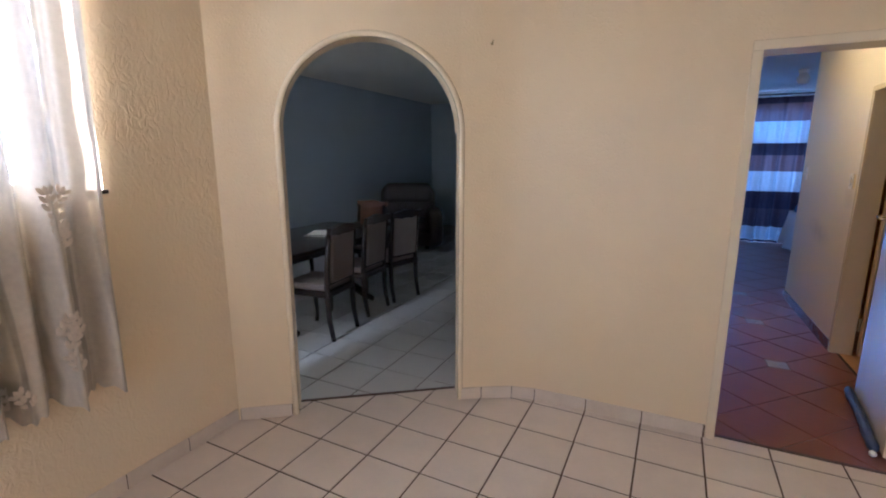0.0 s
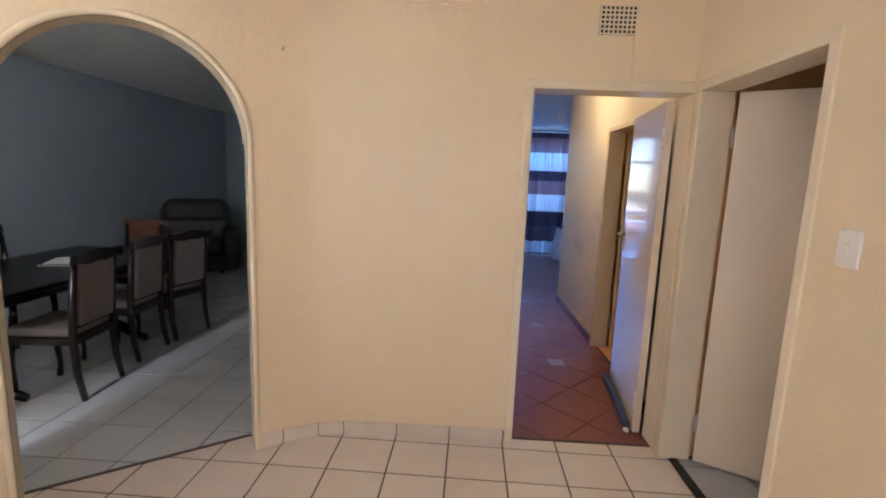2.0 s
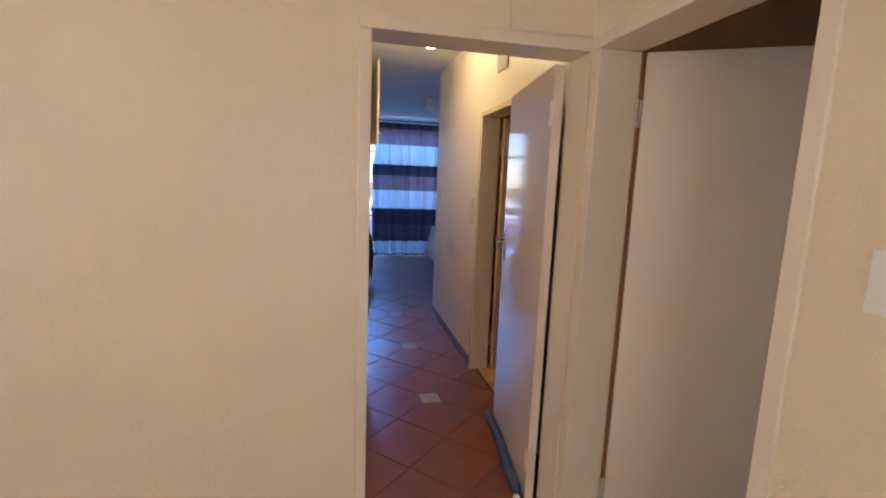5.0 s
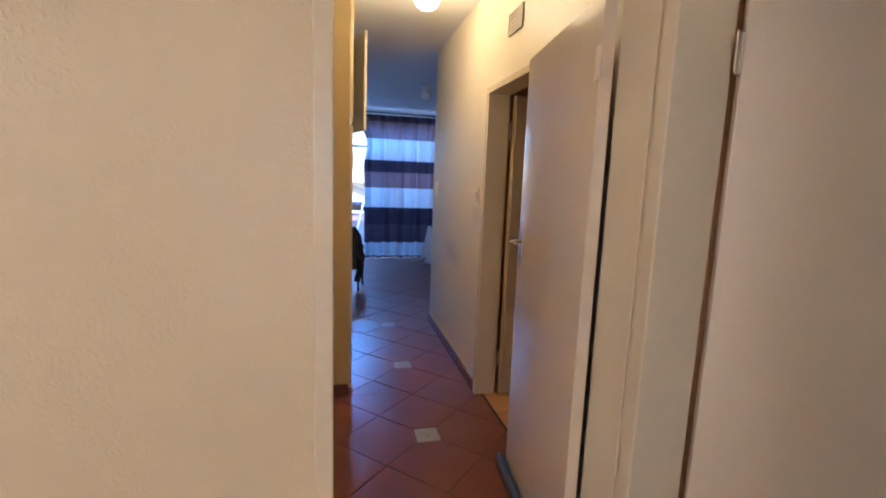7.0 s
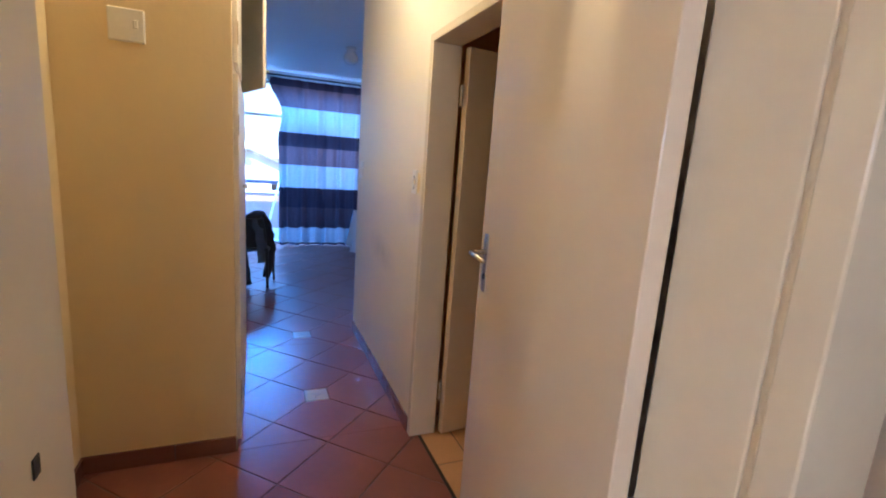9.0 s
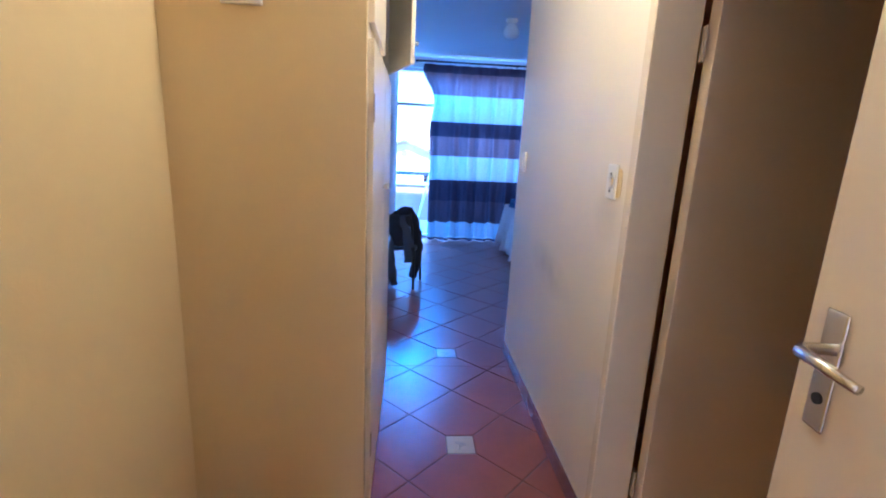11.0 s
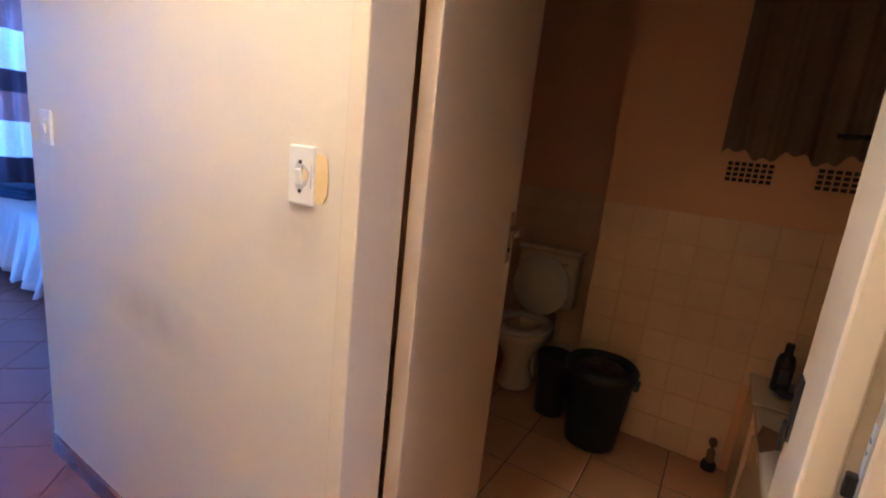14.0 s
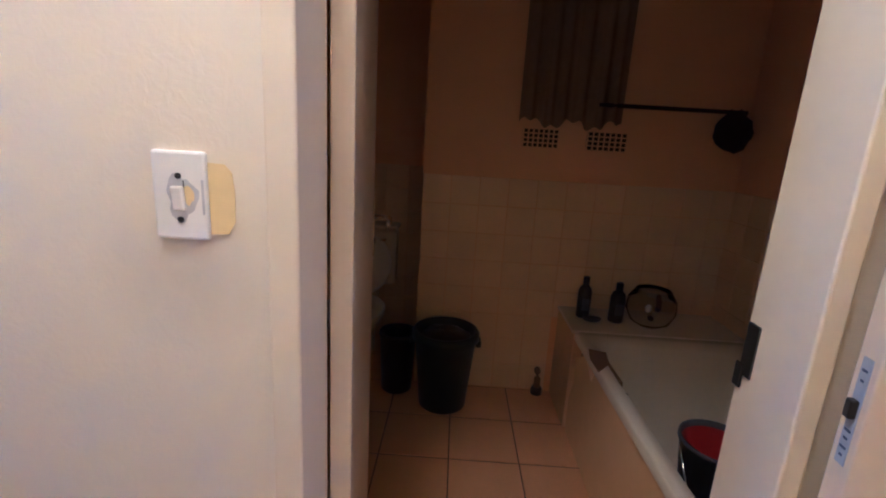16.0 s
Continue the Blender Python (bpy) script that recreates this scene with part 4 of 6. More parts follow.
# ---- outside the balcony ----
def outside():
    bm = boxed((-4, YF + 0.2, -0.25), (6, 12.1, -0.02))
    structure("floor_balcony", bm, M["pink"], "pinkish concrete balcony floor", "balcony")
    structure("wall_parapet", boxed((-4, 12.1, -0.25), (6, 12.25, 0.66), 0.01), M["pink"], "pink painted balcony parapet", "parapet")
    # white colour puts sunlight on the top of the parapet
    structure("trim_parapet", boxed((-4, 12.06, 0.66), (6, 12.29, 0.70), 0.008), M["house"], "top of the balcony parapet, coloured white as if sunlit", "trim")
    rail = thing("balcony_rail", "dark blue metal rail along the top of the balcony parapet", "railing")
    bm = boxed((-4, 12.14, 0.84), (6, 12.21, 0.91), 0.01)
    part("handrail", bm, M["rail_paint"], rail)
    for i in range(9):
        x = -3.8 + 1.2 * i
        part("post", boxed((x - 0.02, 12.16, 0.70), (x + 0.02, 12.20, 0.845)), M["rail_paint"], rail)
    pole = thing("leaning_pole", "pale wooden pole leaning on the balcony parapet", "pole")
    bm = bmesh.new()
    tube(bm, [(0.70, 11.25, -0.02), (0.98, 12.04, 0.98)], 0.018, 8)
    part("stick", bm, M["plastic"], pole, "", True)
    bm = bmesh.new()
    bmesh.ops.create_grid(bm, x_segments=2, y_segments=2, size=400, matrix=Matrix.Translation((0, 0, -3.2)))
    structure("ground", bm, M["ground"], "dry grassy ground around the house", "ground")
    h = thing("neighbour_house", "white gabled house with a grey roof beyond the balcony", "house", pose(0.0, 38, -3.2))
    bm = bmesh.new()
    prof = [(-4, 0), (4, 0), (4, 3.0), (0, 4.7), (-4, 3.0)]
    f = [bm.verts.new((x, 0, z)) for x, z in prof]
    g = [bm.verts.new((x, 9, z)) for x, z in prof]
    bm.faces.new(f[::-1]), bm.faces.new(g)
    for i in range(5):
        bm.faces.new((f[i], f[(i + 1) % 5], g[(i + 1) % 5], g[i]))
    bmesh.ops.recalc_face_normals(bm, faces=bm.faces)
    part("wall", bm, M["house"], h)
    for s in (-1, 1):
        bm = bmesh.new()
        a, b = Vector((0, 0, 4.72)), Vector((s * 4.5, 0, 2.81))
        vs = [bm.verts.new(p + Vector((0, y, dz))) for y in (-0.4, 9.4) for p in (a, b) for dz in (0, 0.14)]
        bmesh.ops.convex_hull(bm, input=vs)
        part("roof", bm, M["roof"], h)
    bm = bmesh.new()
    tube(bm, [(0, -0.03, 3.85), (0, 0.02, 3.85)], 0.26, 20)
    part("gable_vent", bm, M["roof"], h, "round grey gable vent")
    for x in (-2.2, 2.2):
        part("window", boxed((x - 0.7, -0.05, 1.2), (x + 0.7, 0.02, 2.5)), M["dark_metal"], h)


outside()


# ---- fittings ----
def air_brick(name, m, w, h, cols, rows, label, material):
    """A clay air brick: plate in the xz plane, holes as a real grid; front faces -y."""
    ob = thing(name, label, "air vent", m)
    # dark sheet behind the grille puts the shade into its holes
    part("backing", boxed((0, -0.001, 0), (w, 0.004, h)), M["hole"], ob)
    bm = bmesh.new()
    t = 0.0075
    dx, dz = (w - t) / cols, (h - t) / rows
    for i in range(cols + 1):
        box(bm, (i * dx, -0.007, 0), (i * dx + t, -0.001, h))
    for j in range(rows + 1):
        for i in range(cols):
            box(bm, (i * dx + t, -0.0065, j * dz), ((i + 1) * dx, -0.001, j * dz + t))
    part("grille", bm, material, ob)
    return ob


air_brick("air_vent", pose(0.684, YD - 0.004, 2.306), 0.190, 0.145, 8, 6, "cream painted square-holed air vent above the hall door", M["frame"])
air_brick("air_vent", pose(XH - 0.004, 4.31, 2.258, 0, 0, -90), 0.195, 0.118, 7, 6, "yellow painted air vent high on the hall wall", M["hall"])
air_brick("air_vent", pose(BATH_X - 0.004, 4.05, 1.430, 0, 0, -90), 0.195, 0.105, 7, 4, "brown stained air vent above bathroom tiles", M["bath_wall"])
air_brick("air_vent", pose(BATH_X - 0.004, 3.71, 1.430, 0, 0, -90), 0.215, 0.105, 7, 4, "brown stained air vent above bathroom tiles", M["bath_wall"])


def cable_drop():
    ob = thing("cable", "thin painted cable from the vent to the door frame", "cable")
    bm = bmesh.new()
    tube(bm, [(0.866, YD - 0.003, 2.306), (0.868, YD - 0.004, 2.2), (0.871, YD - 0.004, 2.12), (0.873, YD - 0.004, 2.088)], 0.0035, 6)
    part("cord", bm, M["frame"], ob, "", True)
    bm = bmesh.new()
    tube(bm, [(0.873, YD - 0.011, 2.079), (1.05, YD - 0.011, 2.081), (1.20, YD - 0.011, 2.084)], 0.003, 6)
    part("cord", bm, M["frame"], ob, "", True)


cable_drop()


def light_switch(m, w, h, label, worn):
    """A wall switch: plate in the xz plane, front to -y, from the lower left corner."""
    ob = thing("light_switch", label, "light switch", m, "wall switches")
    pl = part("plate", boxed((0, -0.009, 0), (w, 0.001, h), 0.004, 2), M["plastic"], ob)
    cx, cz = w * 0.5, h * 0.48
    if worn:
        bm = bmesh.new()
        vs = []
        for i in range(22):
            a = 2 * math.pi * i / 22
            k = 1 + 0.16 * math.sin(3 * a + 1) + 0.08 * math.sin(7 * a)
            vs.append(bm.verts.new((cx + 0.003 + 0.021 * k * math.cos(a), -0.0093, cz + 0.031 * k * math.sin(a))))
        f = bm.faces.new(vs)
        r = bmesh.ops.extrude_face_region(bm, geom=[f])
        bmesh.ops.translate(bm, verts=[v for v in r["geom"] if isinstance(v, bmesh.types.BMVert)], vec=(0, 0.001, 0))
        bmesh.ops.recalc_face_normals(bm, faces=bm.faces)
        part("grime_mark", bm, M["grime"], pl, "grey finger grime")
        bm = bmesh.new()
        prism(bm, [(cx + 0.010 + 0.011 * math.cos(2 * math.pi * i / 14), cz + 0.004 + 0.013 * (1 + 0.2 * math.sin(3 * i)) * math.sin(2 * math.pi * i / 14)) for i in range(14)], 0, 0.0006)
        bmesh.ops.transform(bm, matrix=Matrix.Translation((0, -0.0090, 0)) @ pose(0, 0, 0, 90, 0, 0), verts=bm.verts)
        part("paint_smear", bm, M["patch"], pl, "yellow smear of old paint")
        part("crack", boxed((cx + 0.006, -0.0100, cz + 0.012), (cx + 0.0072, -0.0092, cz + 0.024)), M["black"], pl)
        part("worn_edge", boxed((w - 0.0065, -0.0096, cz - 0.022), (w - 0.0035, -0.0088, cz + 0.026)), M["grime"], pl)
    bm = boxed((cx - 0.0085, -0.017, cz - 0.017), (cx + 0.0085, -0.008, cz + 0.017), 0.003, 2)
    bmesh.ops.transform(bm, matrix=Matrix.Translation((cx, -0.011, cz)) @ pose(0, 0, 0, 9, 0, 0) @ Matrix.Translation((-cx, 0.011, -cz)), verts=bm.verts)
    part("rocker", bm, M["plastic"], ob)
    for s in (-1, 1):
        bm = bmesh.new()
        tube(bm, [(cx, -0.0112, cz + s * 0.030), (cx, -0.009, cz + s * 0.030)], 0.0042, 10)
        part("screw", bm, M["dark_metal"] if worn else M["plastic"], ob)
    return ob


light_switch(pose(XR - 0.001, 1.803, 1.316, 0, 0, -90), 0.088, 0.118, "white plastic light switch beside the side door", False)
sw = light_switch(pose(XH - 0.001, 4.800, 1.292, 0, 0, -90), 0.075, 0.122, "grimy white light switch with old yellow paint beside it", True)
bm = bmesh.new()
prism(bm, [(0, 0), (0.026, 0.002), (0.036, 0.02), (0.037, 0.06), (0.034, 0.088), (0.024, 0.099), (0, 0.100)], 0, 0.0012)
bmesh.ops.transform(bm, matrix=Matrix.Translation((0.074, -0.001, 0.008)) @ pose(0, 0, 0, 90, 0, 0), verts=bm.verts)
part("paint_patch", bm, M["patch"], sw, "yellow patch of old paint")
light_switch(pose(XH - 0.001, 6.125, 1.308, 0, 0, -90), 0.085, 0.122, "white plastic light switch at the end of the hall wall", False)


def socket_outlet():
    ob = thing("wall_socket", "white plastic socket outlet high on the cupboard end wall", "socket", pose(0.031, YC - 0.001, 1.832))
    part("plate", boxed((0, -0.014, 0), (0.123, 0.001, 0.122), 0.005, 2), M["plastic"], ob)
    for x, z in ((0.035, 0.092), (0.018, 0.062), (0.052, 0.062)):
        bm = bmesh.new()
        tube(bm, [(x, -0.0126, z), (x, -0.011, z)], 0.006, 10)
        part("pin_hole", bm, M["black"], ob)
    part("rocker", boxed((0.085, -0.019, 0.050), (0.102, -0.013, 0.082), 0.003, 2), M["plastic"], ob)


socket_outlet()


def nail(at, out, label):
    ob = thing("wall_hook", label, "hook")
    bm = bmesh.new()
    a, o = Vector(at), Vector(out)
    tube(bm, [a, a + o * 0.02, a + o * 0.032 + Vector((0, 0, 0.012))], 0.0035, 6)
    bmesh.ops.create_icosphere(bm, subdivisions=1, radius=0.009, matrix=Matrix.Translation(a))
    part("pin", bm, M["brass"], ob)


nail((-0.93, 2.745, 2.16), (0.5, -0.85, 0), "small bent brass wall hook beside the arch")


def ceiling_lamp(at, lit, label):
    ob = thing("ceiling_lamp", label, "ceiling lamp", Matrix.Translation(at))
    bm = bmesh.new()
    lathe(bm, [(0.058, 0.0), (0.060, -0.012), (0.052, -0.030), (0.044, -0.040)], 24)
    part("gallery", bm, M["plastic"], ob, "white ceiling fitting", True)
    bm = bmesh.new()
    lathe(bm, [(0.040, -0.035), (0.046, -0.050), (0.066, -0.075), (0.078, -0.105), (0.078, -0.130), (0.064, -0.160), (0.040, -0.178), (0.012, -0.186)], 28)
    g = part("globe", bm, M["lamp_lit"] if lit else M["lamp_glass"], ob, "lit glass globe" if lit else "white glass globe", True)
    if lit:
        g.visible_shadow = False
        d = bpy.data.lights.new("hall_lamp_light", "POINT")
        d.energy, d.color, d.shadow_soft_size = 8.4, (1.0, 0.74, 0.34), 0.07
        p = new("hall_lamp_light", d)
        p.matrix_world = Matrix.Translation(Vector(at) + Vector((0, 0, -0.12)))


ceiling_lamp((0.915, 4.68, H + 0.001), True, "lit globe lamp on the hall ceiling")
ceiling_lamp((1.54, 7.97, H + 0.001), False, "unlit white globe lamp on the bedroom ceiling")


# ---- built-in cupboard ----
def cupboard():
    ob = thing("built_in_cupboard", "cream built-in hall cupboard, one upper door ajar", "cupboard")
    x, y0, y1 = XC, YC + 0.037, 6.09
    bm = bmesh.new()
    box(bm, (x - 0.02, y0, 0.0), (x, y0 + 0.03, H), 0.002)
    box(bm, (x - 0.02, 5.93, 0.0), (x, y1, H), 0.002)
    box(bm, (x - 0.02, y0 + 0.03, 1.77), (x, 5.93, 1.83), 0.002)
    box(bm, (x - 0.02, y0 + 0.03, 0.0), (x, 5.93, 0.05), 0.002)
    box(bm, (x - 0.02, y0 + 0.03, 2.56), (x, 5.93, H), 0.002)
    part("carcass", bm, M["cup_paint"], ob)
    part("side_panel", boxed((XHL, 6.07, 0), (x - 0.02, 6.09, H)), M["cup_paint"], ob)
    # panel coloured black for the shade inside the cupboard
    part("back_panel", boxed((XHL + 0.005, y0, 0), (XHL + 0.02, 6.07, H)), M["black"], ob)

    def leaf(hx, hy, turn, length, z0, z1, nm, knob=True):
        m = pose(hx, hy, 0, 0, 0, turn)
        d = part(nm, boxed((0.002, -0.020, z0), (length, 0, z1), 0.003, 2, m), M["cup_paint"], ob)
        if knob:
            bm = bmesh.new()
            zz = 1.25 if z0 < 1 else z0 + 0.08
            tube(bm, [(length - 0.035, -0.020, zz), (length - 0.035, -0.032, zz), (length - 0.035, -0.040, zz), (length - 0.035, -0.046, zz)], [0.006, 0.006, 0.012, 0.010], 12)
            bmesh.ops.transform(bm, matrix=m, verts=bm.verts)
            part("knob", bm, M["chrome"], d, "small metal knob", True)
        for zz in ((0.3, 1.56) if z0 < 1 else (z0 + 0.12, z1 - 0.12)):
            bm = boxed((-0.010, -0.023, zz - 0.045), (0.014, -0.0195, zz + 0.045), 0.001, 1, m)
            part("hinge", bm, M["brass"], d, "small brass hinge")
        return d
    # leaves run along -x of their own turn: local x along the front
    leaf(x + 0.001, y0 + 0.012, 90, 0.585, 0.03, 1.775, "door")

    def leaf_far(hy, opened, length, z0, z1):
        mm = pose(x + 0.001, hy, 0, 0, 0, -90 + opened)
        d = part("door", boxed((0.002, 0, z0), (length, 0.020, z1), 0.003, 2, mm), M["cup_paint"], ob)
        bm = bmesh.new()
        zz = 1.25 if z0 < 1 else z0 + 0.10
        tube(bm, [(length - 0.035, 0.020, zz), (length - 0.035, 0.032, zz), (length - 0.035, 0.040, zz), (length - 0.035, 0.046, zz)], [0.006, 0.006, 0.012, 0.010], 12)
        bmesh.ops.transform(bm, matrix=mm, verts=bm.verts)
        part("knob", bm, M["chrome"], d, "small metal knob", True)
        for zz in ((0.3, 1.56) if z0 < 1 else (z0 + 0.12, z1 - 0.12)):
            part("hinge", boxed((-0.012, 0.0195, zz - 0.045), (0.014, 0.023, zz + 0.045), 0.001, 1, mm), M["brass"], d, "small brass hinge")
    leaf_far(5.95, 0, 0.585, 0.03, 1.775)
    leaf(x + 0.001, y0 + 0.012, 90, 0.585, 1.82, 2.57, "door", False)
    leaf_far(5.93, 17, 0.44, 1.82, 2.57)


cupboard()


# ---- bedroom ----
def silver_dresser():
    ob = thing("dressing_table", "ornate silver dressing table with a scrolled mirror", "dressing table", pose(-0.03, 6.36, 0, 0, 0, 90))
    bm = boxed((-0.22, -0.5, 0.72), (0.23, 0.5, 0.76), 0.012, 2)
    part("top", bm, M["silver"], ob)
    for j, z in enumerate((0.14, 0.34, 0.54)):
        for y in (-0.46, 0.02):
            d = part("drawer", boxed((-0.20, y, z), (0.215, y + 0.44, z + 0.17), 0.012, 2), M["silver"], ob)
            bm = bmesh.new()
            tube(bm, [(0.215, y + 0.17, z + 0.09), (0.245, y + 0.19, z + 0.085), (0.25, y + 0.22, z + 0.08), (0.245, y + 0.25, z + 0.085), (0.215, y + 0.27, z + 0.09)], 0.008, 8)
            part("handle", bm, M["chrome"], d, "", True)
    for x in (-0.18, 0.20):
        for y in (-0.46, 0.46):
            bm = bmesh.new()
            lathe(bm, [(0.012, 0.0), (0.02, 0.03), (0.014, 0.06), (0.03, 0.10), (0.035, 0.14)], 12, Matrix.Translation((x, y, 0)))
            part("foot", bm, M["silver"], ob, "", True)
    rnd = random.Random(4)
    # scrolls along the edge of the top and round the mirror
    def scroll(c, r, plane):
        bm = bmesh.new()
        pts = []
        for i in range(15):
            a = 0.55 * i
            k = r * (1 - i / 18)
            u, v = k * math.cos(a), k * math.sin(a)
            pts.append((c[0], c[1] + u, c[2] + v) if plane else (c[0] + u * 0.4, c[1] + v, c[2] + u))
        tube(bm, pts, [0.014 * (1 - 0.5 * i / 14) for i in range(15)], 8)
        part("scroll", bm, M["silver"], ob, "", True)
    for i in range(9):
        scroll((0.235, -0.46 + 0.115 * i, 0.735), 0.045, True)
    part("mirror_glass", boxed((-0.20, -0.34, 0.84), (-0.19, 0.34, 1.52), 0.004), M["mirror"], ob)
    bm = bmesh.new()
    for a, b in (((-0.21, -0.40, 0.76), (-0.17, -0.34, 1.56)), ((-0.21, 0.34, 0.76), (-0.17, 0.40, 1.56)), ((-0.21, -0.34, 1.52), (-0.17, 0.34, 1.58)), ((-0.21, -0.34, 0.76), (-0.17, 0.34, 0.84))):
        box(bm, a, b, 0.01, 2)
    part("mirror_frame", bm, M["silver"], ob)
    for i in range(8):
        scroll((-0.18, -0.42, 0.85 + 0.1 * i), 0.05, True)
        scroll((-0.18, 0.42, 0.85 + 0.1 * i), 0.05, True)
    for i in range(6):
        scroll((-0.18, -0.30 + 0.12 * i, 1.60 + 0.05 * math.sin(math.pi * i / 5)), 0.06, True)


silver_dresser()


def silver_chest():
    ob = thing("chest_of_drawers", "ornate silver chest with scrolled edges beside the dressing table", "chest of drawers", pose(0.14, 7.06, 0))
    part("top", boxed((-0.24, -0.28, 0.79), (0.25, 0.28, 0.82), 0.012, 2), M["silver"], ob)
    part("body", boxed((-0.22, -0.25, 0.10), (0.215, 0.25, 0.79), 0.015, 2), M["silver"], ob)
    for z in (0.13, 0.35, 0.57):
        d = part("drawer", boxed((0.215, -0.22, z), (0.235, 0.22, z + 0.20), 0.008, 2), M["silver"], ob)
        bm = bmesh.new()
        tube(bm, [(0.234, -0.06, z + 0.11), (0.255, -0.04, z + 0.10), (0.258, 0.0, z + 0.095), (0.255, 0.04, z + 0.10), (0.234, 0.06, z + 0.11)], 0.007, 8)
        part("handle", bm, M["chrome"], d, "", True)
    for x in (-0.19, 0.19):
        for y in (-0.22, 0.22):
            bm = bmesh.new()
            lathe(bm, [(0.014, 0.0), (0.026, 0.03), (0.016, 0.06), (0.034, 0.11)], 12, Matrix.Translation((x, y, 0)))
            part("foot", bm, M["silver"], ob, "", True)

    def scroll(c, r, turn):
        bm = bmesh.new()
        pts = []
        for i in range(15):
            k = r * (1 - i / 18)
            u, v = k * math.cos(0.55 * i + turn), k * math.sin(0.55 * i + turn)
            pts.append((c[0] + 0.3 * u, c[1] + u, c[2] + v))
        tube(bm, pts, [0.013 * (1 - 0.5 * i / 14) for i in range(15)], 8)
        part("scroll", bm, M["silver"], ob, "", True)
    for i in range(6):
        scroll((0.245, -0.26 + 0.104 * i, 0.825), 0.036, 0.9 * i)
        scroll((0.235, -0.265, 0.18 + 0.115 * i), 0.042, 0.7 * i)
        scroll((0.235, 0.265, 0.18 + 0.115 * i), 0.042, 0.8 * i)


silver_chest()


def bedroom_chair():
    ob = thing("bedroom_chair", "small black chair under a draped jacket", "chair", pose(0.53, 7.85, 0, 0, 0, 78))
    for x, y in ((-0.17, -0.16), (0.17, -0.16), (-0.17, 0.16), (0.17, 0.16)):
        bm = bmesh.new()
        tube(bm, [(x * 1.06, y * 1.06, 0), (x, y, 0.41)], [0.014, 0.019], 8)
        part("leg", bm, M["bottle"], ob, "", True)
    part("seat", boxed((-0.19, -0.18, 0.40), (0.19, 0.18, 0.44), 0.015, 2), M["bottle"], ob)
    for y in (-0.14, 0.14):
        bm = bmesh.new()
        tube(bm, [(-0.17, y, 0.42), (-0.17, y, 0.6), (-0.16, y * 0.8, 0.76)], 0.014, 8)
        part("back_post", bm, M["bottle"], ob, "", True)
    part("back_rail", boxed((-0.185, -0.12, 0.64), (-0.155, 0.12, 0.75), 0.01, 2), M["bottle"], ob)
    jk = thing("jacket", "black and grey jacket draped over the chair", "jacket", Matrix.Translation((0, 7.72, 0)))

    def limb(pts, rad, nm, material, flat=0.55, seed=0):
        """A cloth tube, flattened in depth and rumpled; pts as (x, depth, z)."""
        bm = bmesh.new()
        fine, fr = [], []
        for i in range(len(pts) - 1):
            for k in range(4):
                u = k / 4
                fine.append(tuple(a + (b - a) * u for a, b in zip(pts[i], pts[i + 1])))
                fr.append(rad[i] + (rad[i + 1] - rad[i]) * u)
        tube(bm, fine + [pts[-1]], fr + [rad[-1]], 16)
        for v in bm.verts:
            v.co.y = pts[0][1] + (v.co.y - pts[0][1]) * flat
            k = noise.noise(v.co * 11 + Vector((seed, 0, 0))) * 0.018 + noise.noise(v.co * 27) * 0.008
            v.co += Vector((k, -k * 0.8, k * 0.2))
        part(nm, bm, material, jk, "", True)
    limb([(0.40, 0.02, 0.56), (0.43, 0.02, 0.64), (0.50, 0.02, 0.72), (0.57, 0.03, 0.79), (0.60, 0.03, 0.815)], [0.05, 0.085, 0.085, 0.055, 0.02], "collar", M["jacket"], 0.7, 1)
    limb([(0.47, 0.0, 0.70), (0.48, 0.0, 0.60), (0.49, 0.0, 0.48), (0.50, 0.0, 0.39)], [0.07, 0.10, 0.085, 0.045], "body", M["jacket"], 0.6, 2)
    limb([(0.59, 0.06, 0.81), (0.645, 0.06, 0.70), (0.68, 0.06, 0.56), (0.695, 0.06, 0.40), (0.68, 0.05, 0.24), (0.655, 0.05, 0.09)], [0.03, 0.05, 0.052, 0.048, 0.045, 0.040], "sleeve", M["jacket"], 0.8, 3)
    limb([(0.52, -0.06, 0.75), (0.565, -0.07, 0.64), (0.60, -0.075, 0.48), (0.61, -0.07, 0.28)], [0.025, 0.042, 0.052, 0.046], "lapel", M["grey_cloth"], 0.4, 4)
    limb([(0.405, -0.03, 0.54), (0.415, -0.04, 0.40), (0.43, -0.04, 0.24), (0.465, -0.04, 0.03)], [0.04, 0.05, 0.048, 0.042], "tail", M["grey_cloth"], 0.5, 5)


bedroom_chair()


